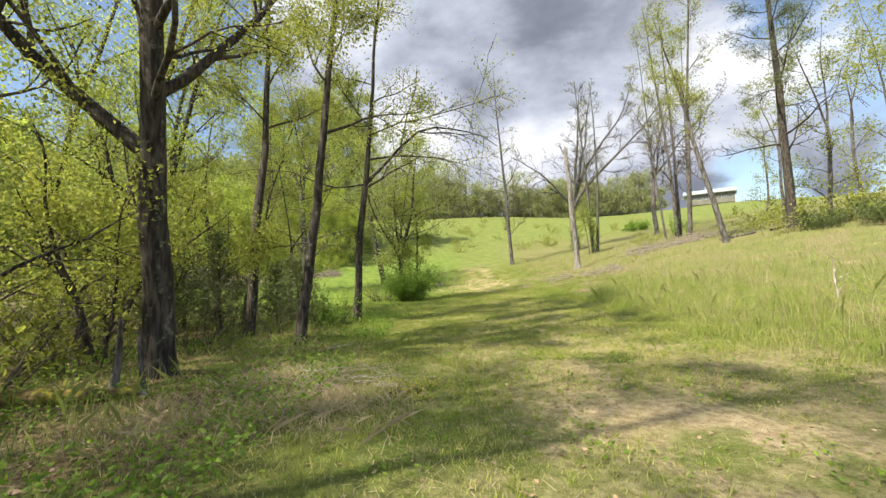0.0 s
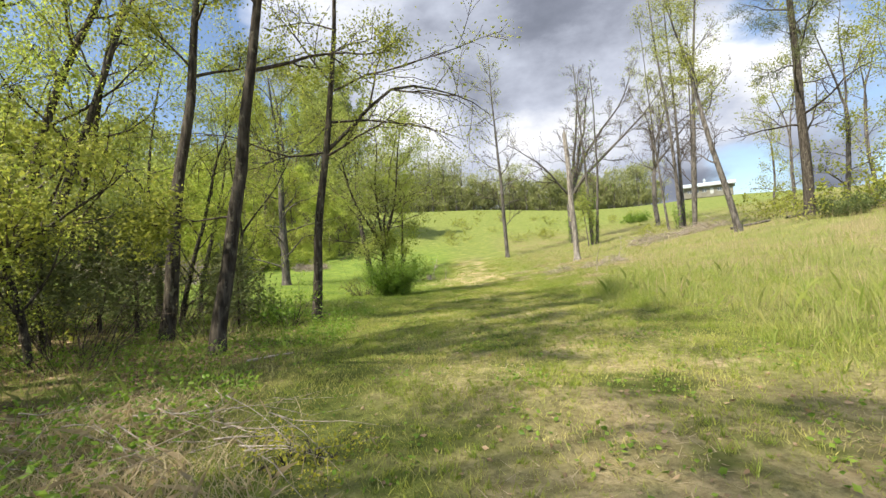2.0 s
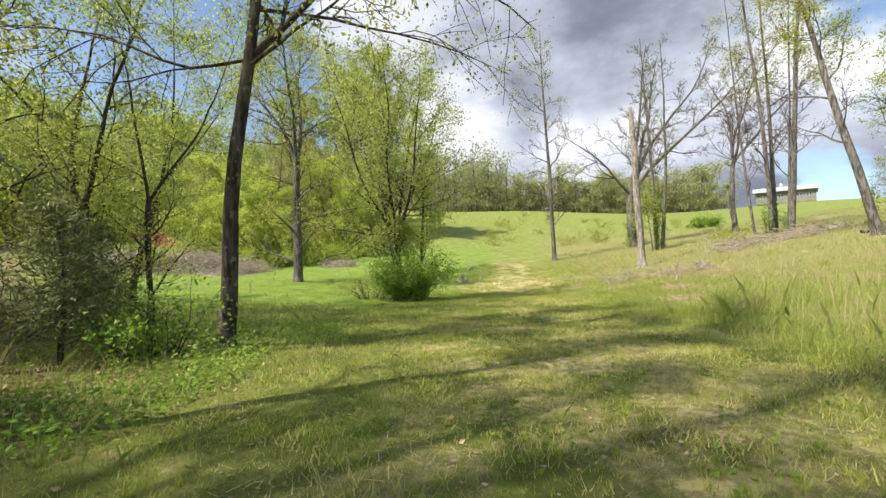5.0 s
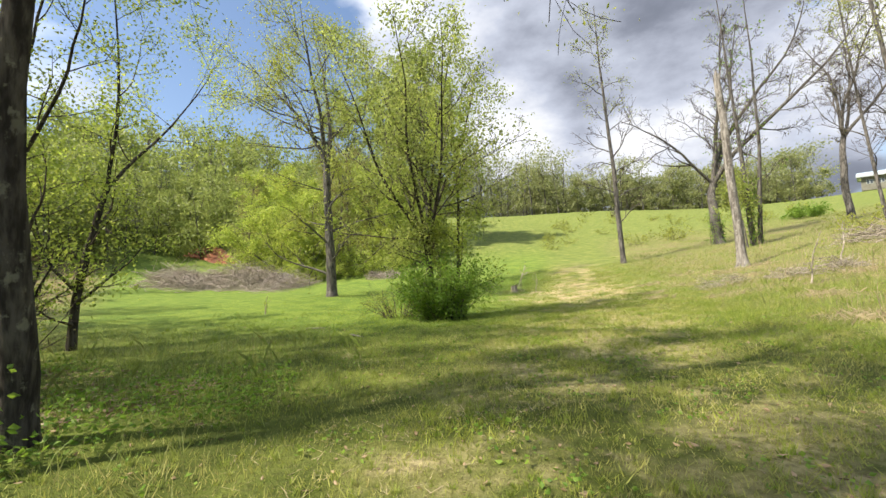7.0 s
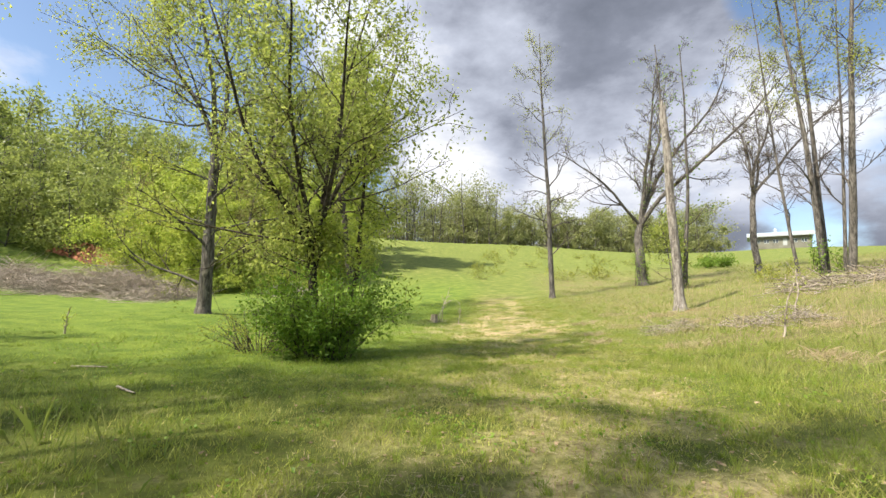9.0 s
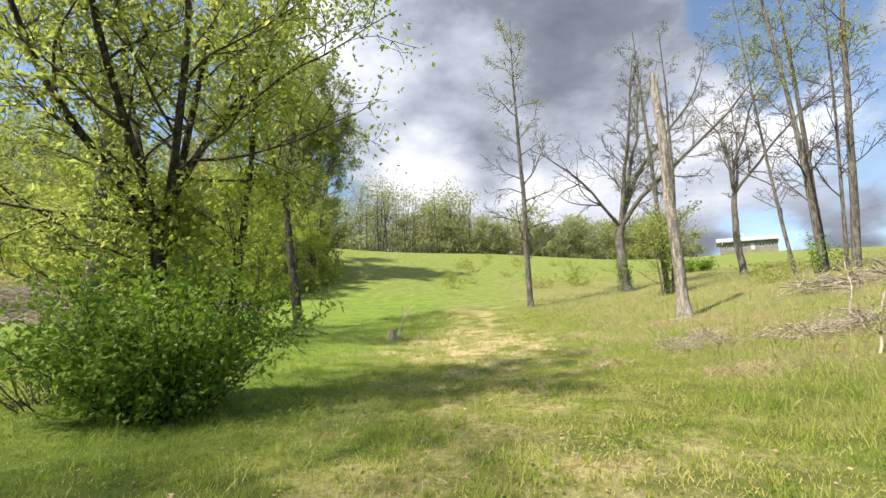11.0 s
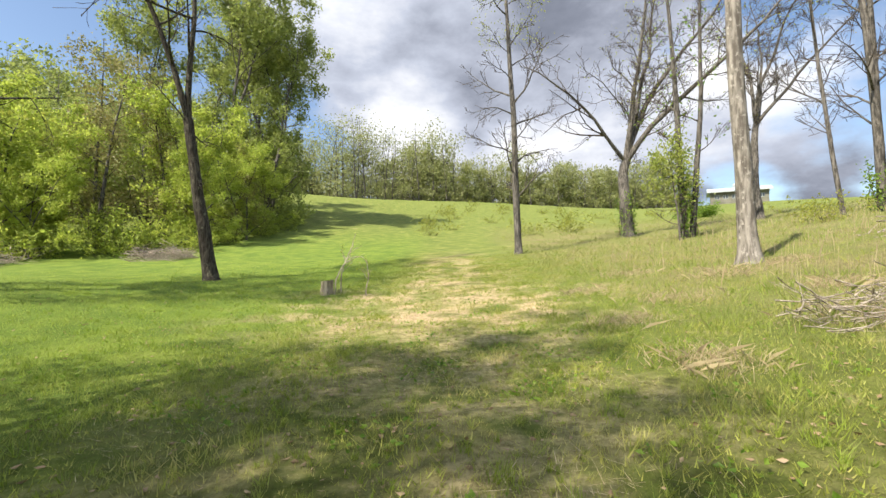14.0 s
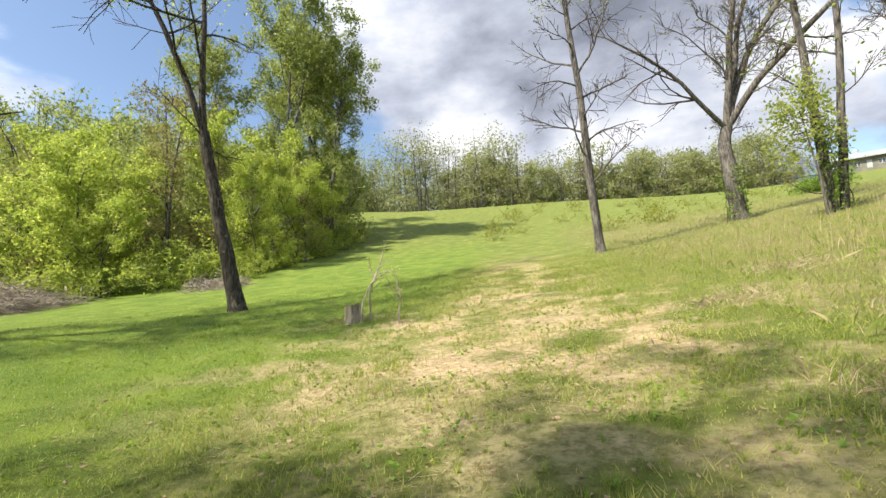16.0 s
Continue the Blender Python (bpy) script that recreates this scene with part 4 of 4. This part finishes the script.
def fallen_log():
    rng = np.random.default_rng(12)
    top = tagged(new("fallen_log"), "rotting mossy log lying on the forest floor", "log")
    x, y = -5.6, 5.35
    top.location = (x, y, lz(x, y) + 0.03)
    q, r, _ = stem(rng, (-2.6, -0.7, 0.02), (1, 0.16, 0.01), 4.2, 0.15, 0.1, 18, 0.05, 0)
    q[:, 2] = land(x + q[:, 0], y + q[:, 1]) - lz(x, y) + 0.04
    r[-1] = 0.03
    part("log", tube_mesh("log", [(q, r * rng.uniform(0.8, 1.2, len(r)), 12)], BARK_MOSS), top)
    a, ra, _ = stem(rng, q[-1], (0.25, -0.15, -0.25), 0.35, 0.05, 0.03, 3, 0.1, 0)
    part("stub", tube_mesh("stub", [(a, ra, 7)], BARK_PALE), top, "bare bleached branch stub")
    for k, (sx, sy, dx, ln) in enumerate(((-4.55, 5.55, 0.35, 1.25), (-4.15, 5.75, 0.12, 1.0))):
        q, r, _ = stem(rng, (0, 0, -0.1), (dx, 0.1, 1), ln, 0.07 - 0.03 * k, 0.02, 6, 0.1, 0)
        ob = tagged(new("dead_stake", tube_mesh("dead_stake", [(q, r, 8)], BARK_GREY)), "broken dead sapling stem leaning by the oak", "dead wood")
        ob.location = (sx, sy, lz(sx, sy))


fallen_log()


def stump(x, y):
    rng = np.random.default_rng(15)
    top = tagged(new("tree_stump"), "weathered sawn stump beside the track", "stump")
    top.location = (x, y, lz(x, y) - 0.05)
    n, rings = 20, ((0.3, 0.0), (0.235, 0.1), (0.205, 0.26), (0.2, 0.52))
    bm = bmesh.new()
    bump = [1 + 0.12 * math.sin(3 * k * 6.283 / n) + rng.normal(0, 0.03) for k in range(n)]
    loops = [[bm.verts.new((math.cos(k * 6.283 / n) * r * bump[k], math.sin(k * 6.283 / n) * r * bump[k], z + (0.03 * math.cos(k * 6.283 / n) if z > 0.5 else 0))) for k in range(n)] for r, z in rings]
    for a, b in zip(loops, loops[1:]):
        for k in range(n):
            bm.faces.new((a[k], a[(k + 1) % n], b[(k + 1) % n], b[k]))
    part("body", from_bm(bm, "body", STUMP_BARK, True), top)
    bm = bmesh.new()
    bm.faces.new([bm.verts.new((math.cos(k * 6.283 / n) * 0.19 * bump[k], math.sin(k * 6.283 / n) * 0.19 * bump[k], 0.517 + 0.03 * math.cos(k * 6.283 / n))) for k in range(n)])
    part("cut_face", from_bm(bm, "cut_face", SAWN), top, "grey sawn top of the stump")


stump(-0.55, 40.4)


def sprout(x, y, h, seed, arms=5):
    """A thin leafless sapling."""
    rng = np.random.default_rng(seed)
    q, r, _ = stem(rng, (0, 0, -0.05), (0.08, 0, 1), h, 0.03, 0.009, 9, 0.12, 0.05)
    rods = [(q, r, 6)]
    for _ in range(arms):
        j = rng.integers(2, 9)
        p2, r2, _ = stem(rng, q[j], splay(rng, q[j + 1] - q[j] if j < 9 else (0, 0, 1), radians(40), rng.uniform(0, 6.28)), h * rng.uniform(0.15, 0.4), 0.013, 0.005, 4, 0.15, 0.03)
        rods.append((p2, r2, 4))
    top = tagged(new("sapling"), "thin young sapling with opening buds", "sapling")
    top.location = (x, y, lz(x, y))
    part("stem", tube_mesh("stem", rods, TWIG_DEAD), top)
    spots = np.concatenate([b[0][2:] for b in rods])
    part("leaves", leaf_mesh("leaves", spots[rng.integers(0, len(spots), 70)], 0.06, 0.03, LEAF_LIME, rng), top)


for i, (x, y, h) in enumerate(((-0.1, 40.6, 2.3), (0.9, 39.8, 1.3), (-0.25, 40.2, 1.7), (9.9, 27.5, 1.8), (12.8, 31.0, 1.9), (9.8, 10.4, 1.5), (11.0, 10.2, 1.2), (-10.5, 27.5, 0.9))):
    sprout(x, y, h, 100 + i)

# young shrubs of the far field
shrub_a = bush(13.2, 70, "low leafy field shrub", 120, 2.4, 2.6, 10, LEAF_SPRING, 420, 0.18, "field_shrub")
shrub_rng = random.Random(8)
for _ in range(26):
    x, y = shrub_rng.uniform(2, 44), shrub_rng.uniform(64, 118)
    again(shrub_a, x, y, shrub_rng.uniform(0, 360), shrub_rng.uniform(0.4, 1.1))
bush(36, 76.7, "dark rounded evergreen shrub on the slope", 121, 5.0, 2.2, 40, LEAF_BUSH, 3500, 0.2, "hill_shrub")

bush(-3.7, 13.4, "small bright green bush at the wood's edge", 63, 1.1, 1.35, 22, LEAF_BUSH, 1500, 0.08)

moss_weed = bush(-0.55, 5.5, "low clump of yellow-green flowering weed by the track", 64, 0.5, 0.2, 26, LEAF_YELLOW, 520, 0.035, "flowering_weed")
for x, y, s in ((-0.2, 5.75, 0.7), (-0.85, 5.9, 0.8), (-0.35, 5.15, 0.6)):
    again(moss_weed, x, y, x * 400, s)

# undergrowth at the wood's edge
under = bush(-8.8, 8.0, "light green undergrowth shrub in the wood", 130, 2.4, 2.0, 9, LEAF_SPRING, 800, 0.1, "undergrowth_shrub")
under_rng = random.Random(31)
for _ in range(34):
    x, y = under_rng.uniform(-30, -6.2), under_rng.uniform(0, 26)
    if y > 10.5 + 0.6 * (-4 - x):
        continue
    again(under, x, y, under_rng.uniform(0, 360), under_rng.uniform(0.6, 1.5))
thicket = bush(-20, 56.5, "leafy thicket along the edge of the grove", 131, 4.5, 3.6, 30, LEAF_LIME, 2300, 0.2, "thicket")
for x, y, s in ((-17.0, 59.5, 0.8), (-24, 53.8, 0.9), (-16.4, 64, 0.8), (-28, 54, 1.1), (-14.6, 69, 0.7), (-14.2, 73, 0.8), (-15.0, 78, 0.8), (-34, 55, 1.2), (-21.5, 59, 1.2), (-16.5, 84, 0.9)):
    again(thicket, x, y, 77 * s * 5, s)


def ivy(x, y, h, r, count, seed):
    """Ivy wrapped round the foot of a trunk."""
    rng = np.random.default_rng(seed)
    top = tagged(new("ivy"), "dark green ivy climbing the foot of a trunk", "ivy")
    top.location = (x, y, lz(x, y))
    vines, spots = [], []
    for k in range(7):
        a0, zs = k * 0.9, np.linspace(-0.05, h * rng.uniform(0.6, 1.0), 12)
        a = a0 + np.cumsum(rng.normal(0, 0.25, 12))
        q = np.stack([np.cos(a) * (r + 0.03), np.sin(a) * (r + 0.03), zs], 1)
        vines.append((q, np.linspace(0.03, 0.008, 12), 4))
        spots.extend(q[1:])
    spots = np.array(spots)
    part("vines", tube_mesh("vines", vines, TWIG), top)["kind"] = "stuff"
    part("foliage", leaf_mesh("foliage", spots[rng.integers(0, len(spots), count)], 0.16, np.array([0.16, 0.16, 0.3]), LEAF_BUSH, rng), top)["kind"] = "stuff"


ivy(18.6, 50.6, 5.5, 0.45, 900, 141)
ivy(19.0, 59.5, 3.6, 0.55, 600, 142)
ivy(26.9, 46.6, 2.4, 0.9, 700, 143)
tree("dogwood_tree", 17.6, 49.8, "small leafy understory tree beside twin bare trunks", mat=BARK_GREY, leaves=LEAF_MAPLE, count=1300, size=0.2, tuft=0.3, low=2.5, seed=145, H=6, r=0.07, clear=0.35, limbs=13, limb_len=0.34, spread=75)

# scrub on the bank
bank_bush = bush(26.5, 24.5, "scrub bush on the grassy bank, its green darkened for shade", 122, 3.2, 1.5, 34, LEAF_SCRUB_SHADED, 2600, 0.13, "bank_bush")
for x, y, s in ((29.0, 26.5, 1.2), (31.5, 23.5, 1.3), (24.6, 26.8, 0.8), (28.0, 22.0, 1.0), (33.5, 27.0, 1.4), (26.8, 28.6, 1.0)):
    again(bank_bush, x, y, x * 51, s)
for x, y, s in ((27.5, 27.0, 1.3), (30.0, 30.5, 1.5), (25.5, 33.0, 1.0), (33.0, 27.5, 1.4), (28.0, 35.0, 1.2), (23.5, 27.5, 0.8), (36, 33, 1.6), (31, 37.5, 1.2), (40, 30, 1.7), (35, 22, 1.4), (22.0, 45.5, 0.7), (24.5, 48.0, 0.8)):
    again(shrub_a, x, y, x * 37, s)
for i, (x, y, turn, ln) in enumerate(((26.0, 31.0, 15, 3.6), (22.5, 31.5, -10, 2.6), (29.0, 33.0, 30, 3.0))):
    rng = np.random.default_rng(160 + i)
    q, r, _ = stem(rng, (-ln / 2, 0, 0), (1, 0, 0), ln, 0.12, 0.08, 7, 0.03, 0)
    c, s = math.cos(radians(turn)), math.sin(radians(turn))
    q = np.stack([q[:, 0] * c - q[:, 1] * s, q[:, 0] * s + q[:, 1] * c, q[:, 2]], 1)
    q[:, 2] = land(x + q[:, 0], y + q[:, 1]) - lz(x, y) + 0.08
    log = tagged(new("fallen_branch", tube_mesh("fallen_branch", [(q, r, 8)], BARK_GREY)), "grey fallen branch lying on the grassy bank", "dead wood")
    log.location = (x, y, lz(x, y))

# pale sticks lying on the lawn
for i, (x, y, turn, ln) in enumerate(((-5.4, 23.0, 12, 0.6), (-3.3, 21.6, -20, 0.5), (-2.2, 9.0, 35, 0.7))):
    rng = np.random.default_rng(180 + i)
    q, r, _ = stem(rng, (-ln / 2, 0, 0), (math.cos(radians(turn)), math.sin(radians(turn)), 0), ln, 0.02, 0.012, 6, 0.07, 0)
    q[:, 2] = land(x + q[:, 0], y + q[:, 1]) - lz(x, y) + 0.035
    stick = tagged(new("fallen_stick", tube_mesh("fallen_stick", [(q, r, 6)], TWIG_DEAD)), "pale barkless stick lying in the short grass", "stick")
    stick.location = (x, y, lz(x, y))

# leafless brown undergrowth of the wood
scrub = bush(-7.3, 6.0, "tangled leafless brown undergrowth in the wood", 171, 2.2, 2.2, 22, LEAF_BUD, 160, 0.06, "bare_scrub")
for x, y, s in ((-8.6, 4.6, 1.1), (-6.4, 10.4, 0.8), (-9.4, 10.2, 1.2), (-7.0, 13.6, 0.9), (-10.8, 7.6, 1.3), (-6.1, 2.8, 0.8), (-8.2, 16.2, 1.0), (-12.5, 13.4, 1.3), (-5.2, 9.0, 0.6), (-4.6, 11.6, 0.55), (-6.6, 7.6, 0.7)):
    again(scrub, x, y, 53 * x, s)


# ---- grass, litter and weeds ----
def blades(name, label, x, y, h, width, mat, seed, bend=0.5, category="grass", short=False):
    """Bent grass blades: a broad foot, a knee and a tip."""
    rng = np.random.default_rng(seed)
    n = len(x)
    z = land(x, y) - 0.01
    a = rng.uniform(0, 6.283, n)
    ca, sa = np.cos(a), np.sin(a)
    b = rng.uniform(0, 6.283, n)
    lean = rng.uniform(0.1, 1.0, n) * bend * h
    base = np.stack([x, y, z], 1)
    side = np.stack([ca, sa, 0 * ca], 1) * (width * rng.uniform(0.6, 1.3, n))[:, None] * 0.5
    out = np.stack([np.cos(b), np.sin(b), 0 * b], 1)
    up = np.array([0, 0, 1.0])
    knee = base + up * (h * 0.55)[:, None] + out * (lean * 0.3)[:, None]
    tip = base + up * h[:, None] + out * lean[:, None]
    v = np.stack([base - side, base + side, knee + side * 0.75, tip, knee - side * 0.75], 1).reshape(-1, 3)
    k = np.arange(n)[:, None] * 5
    me = mesh_of(name, v, k + np.arange(5)[None], mat)
    if short:
        v = np.stack([base - side, base + side, tip], 1).reshape(-1, 3)
        me = mesh_of(name, v, np.arange(n)[:, None] * 3 + np.arange(3)[None], mat)
    return tagged(new(name, me), label, category, kind="stuff")


def lane_x(y):
    return 1.4 + 0.055 * y


def sample(n, seed, lo, hi, ylo, yhi, falloff):
    """Places strewn along the track, thinning out away from it."""
    rng = np.random.default_rng(seed)
    y = rng.uniform(ylo, yhi, n)
    s = rng.uniform(0, 1, n)
    side = np.where(rng.uniform(0, 1, n) < 0.5, -1, 1)
    d = falloff * np.tan(s * math.atan(1.0 * (hi - lo) / 2 / falloff))
    return lane_x(y) + side * d, y, rng


def clumps(x, y, scale=1.0):
    return 0.5 + 0.25 * np.sin(2.1 * x / scale + 1.3 * np.sin(1.1 * y / scale)) + 0.25 * np.sin(1.7 * y / scale + 1.7 * np.sin(0.9 * x / scale))


def turf_wear(x, y):
    """How bare the ground is, 0 to 1: the start of the track and its stretch past the stump."""
    lane = np.exp(-((x - lane_x(y)) / 1.9) ** 2)
    bare_start = np.clip((8 - y) / 5, 0, 1) * np.clip((x - 0.3) / 1.5, 0, 1)
    bare_end = np.maximum(np.clip((y - 26) / 7, 0, 1) * lane, np.exp(-((x - 3.6) / 4.0) ** 2 - ((y - 37.5) / 3.4) ** 2))
    return np.clip((0.3 * lane + 0.8 * bare_start + 0.6 * bare_end) * (0.45 + 0.9 * clumps(x + 3, y, 0.8)), 0, 0.95)


x, y, rng = sample(430000, 1, -20, 24, -1.0, 54, 3.2)
keep = rng.uniform(0, 1, len(x)) > turf_wear(x, y)
x, y = x[keep], y[keep]
h = (0.03 + 0.06 * clumps(x, y, 0.45) ** 2) * rng.uniform(0.6, 1.5, len(x))
blades("lawn_grass", "short green lawn grass", x, y, h, 0.0105, GRASS, 2, 1.2, short=True)

# grass tussocks in the turf: blades fanning out of one foot
x, y, rng = sample(15000, 21, -14, 17, 0.2, 50, 2.6)
keep = rng.uniform(0, 1, len(x)) > turf_wear(x, y) * 1.05
x, y = x[keep], y[keep]
reach = np.repeat(rng.uniform(0.4, 1.0, len(x)) ** 2 * (0.05 + 0.12 * clumps(x, y, 0.6) ** 2) * np.where(y > 19, 1.5, 1.0), 18)
x, y = np.repeat(x, 18), np.repeat(y, 18)
a, d = rng.uniform(0, 6.283, len(x)), rng.uniform(0, 0.5, len(x)) * reach
blades("grass_tufts", "dense bright tufts of spring grass", x + np.cos(a) * d, y + np.sin(a) * d, reach * rng.uniform(0.5, 1.15, len(x)) + 0.02, 0.007, GRASS_TUFT, 22, 1.0, short=True)

# strong green clumps of long grass on the lawn and along the meadow's edge
rng = np.random.default_rng(41)
x = np.concatenate([rng.uniform(-9, 12, 950), rng.uniform(5.0, 11, 700)])
y = np.concatenate([rng.uniform(9, 44, 950), rng.uniform(5, 26, 700)])
keep = (np.abs(x - lane_x(y)) > 1.1) & (clumps(x, y, 1.5) > 0.4)
x, y = x[keep], y[keep]
reach = np.repeat(rng.uniform(0.09, 0.26, len(x)) * np.where(x > 5, 1.1, 1.0), 36)
x, y = np.repeat(x, 36), np.repeat(y, 36)
a, d = rng.uniform(0, 6.283, len(x)), rng.uniform(0, 1, len(x)) * reach
blades("long_grass_clumps", "dark green clumps of long spring grass", x + np.cos(a) * d, y + np.sin(a) * d, reach * rng.uniform(0.5, 1.2, len(x)), 0.006, GRASS_TUFT, 42, 1.0, short=True)

# tufts and longer grass beside the track
x, y, rng = sample(190000, 3, -26, 36, -1.0, 60, 6.5)
side = x - lane_x(y)
tall = np.where(side > 0, np.clip((side - 2.7 - 0.5 * np.sin(0.7 * y)) / 1.6, 0, 1), np.clip((-side - 2.8) / 2.5, 0, 0.5) * (y < 22))
keep = rng.uniform(0, 1, len(x)) < 0.3 * (clumps(x, y, 0.6) > 0.85) + tall * (0.25 + clumps(x + 5, y, 1.1)) * np.where(y > 27, 0.5, 1.0)
x, y, tall = x[keep], y[keep], tall[keep]
h = (0.1 + 0.55 * tall * (0.3 + 0.7 * clumps(x, y, 2.0)) * np.where(y > 20, 0.28, 1.0)) * rng.uniform(0.5, 1.4, len(x))
blades("meadow_grass", "tall pale meadow grass", x, y, h, 0.009, GRASS_TALL, 4, 1.0)

# far meadow: coarser tussocks
rng = np.random.default_rng(6)
x, y = rng.uniform(4, 56, 60000), rng.uniform(18, 80, 60000)
keep = ((x - lane_x(y)) > 5) & (rng.uniform(0, 1, len(x)) < clumps(x, y, 2.5))
x, y = x[keep], y[keep]
blades("meadow_tussocks", "rough tussocks of meadow grass", x, y, 0.22 * rng.uniform(0.3, 1.4, len(x)), 0.022, GRASS_TALL, 7, 1.1)

# dry straw stalks and thatch
x, y, rng = sample(120000, 8, -18, 24, -1.0, 54, 3.0)
keep = (clumps(x + 9, y + 4, 1.0) > 0.55)
x, y = x[keep], y[keep]
blades("dry_thatch", "dry bleached straw lying in the grass", x, y, np.full(len(x), 0.03) * rng.uniform(0.3, 1.6, len(x)), 0.01, STRAW, 9, 7.0, short=True)
rng = np.random.default_rng(10)
x, y = rng.uniform(5, 30, 11000), rng.uniform(4, 50, 11000)
keep = (x - lane_x(y) > 4.5) & (clumps(x, y, 1.7) > 0.5)
x, y = x[keep], y[keep]
blades("dead_weeds", "standing dead weed stalks in the meadow", x, y, rng.uniform(0.25, 0.85, len(x)), 0.007, STRAW, 11, 0.25)

# leaf litter of the wood
rng = np.random.default_rng(12)
x, y = -3.0 - 14 * rng.uniform(0, 1, 26000) ** 1.4, rng.uniform(-1, 17, 26000)
keep = rng.uniform(0, 1, len(x)) < 0.35 + 0.65 * clumps(x, y, 1.2)
c = np.stack([x, y, land(x, y) + 0.015], 1)[keep]
tagged(new("leaf_litter", leaf_mesh("leaf_litter", c, 0.07, np.array([0.05, 0.05, 0.008]), LEAF_DEAD, rng, 0.9)), "brown dead leaves on the forest floor", "leaf litter", kind="stuff")
# low green growth of the wood floor
x, y = -1.6 - 13 * rng.uniform(0, 1, 42000) ** 1.3, rng.uniform(0, 17, 42000)
keep = clumps(x, y, 1.2) > 0.42
c = np.stack([x, y, land(x, y) + 0.03 + 0.22 * rng.uniform(0, 1, len(x)) ** 2], 1)[keep]
tagged(new("ground_plants", leaf_mesh("ground_plants", c, 0.06, 0.04, LEAF_BUSH, rng, 0.5)), "low green plants on the forest floor", "undergrowth", kind="stuff")

# broad-leaved weeds and clover in the turf
x, y, rng = sample(52000, 14, -14, 18, -0.5, 50, 3.0)
keep = clumps(x + 2, y - 3, 0.5) > 0.66
c = np.stack([x, y, land(x, y) + 0.02 + 0.03 * rng.uniform(0, 1, len(x))], 1)[keep]
tagged(new("lawn_weeds", leaf_mesh("lawn_weeds", c, 0.045, 0.02, LEAF_BUSH, rng, 0.6, 0.7)), "broad-leaved weeds and clover in the turf", "weeds", kind="stuff")
# brown dead leaves blown on to the track
x, y, rng = sample(9000, 15, -12, 14, -0.5, 46, 3.0)
c = np.stack([x, y, land(x, y) + 0.015], 1)
tagged(new("blown_leaves", leaf_mesh("blown_leaves", c, 0.05, np.array([0.02, 0.02, 0.006]), LEAF_DEAD, rng, 0.85)), "scattered brown leaves lying in the grass", "leaf litter", kind="stuff")

# tangles of dry grass beside the track
rng = np.random.default_rng(33)
for cx, cy, r, n in ((-1.5, 5.0, 1.1, 2200), (-2.6, 6.6, 0.9, 1300), (-3.0, 4.4, 1.0, 1200), (9.6, 9.0, 0.6, 700), (7.6, 27.6, 0.8, 800), (9.0, 31.2, 0.9, 900), (6.4, 33.0, 0.7, 500), (-0.6, 40.6, 0.6, 900), (8.2, 34.6, 0.8, 700), (10.4, 33.2, 0.7, 600), (7.4, 37.4, 0.9, 700), (10.8, 36.6, 0.8, 700), (12.6, 36.9, 0.6, 700), (9.4, 39.4, 1.0, 700), (6.0, 30.2, 0.6, 500), (11.8, 28.2, 0.8, 600), (8.6, 24.4, 0.7, 600), (7.0, 20.6, 0.6, 500)):
    x, y = cx + rng.normal(0, r * 0.5, n), cy + rng.normal(0, r * 0.5, n)
    blades("dry_grass", "tangled tuft of dry brown grass", x, y, rng.uniform(0.04, 0.2, n), 0.007, STRAW, 34, 2.6)
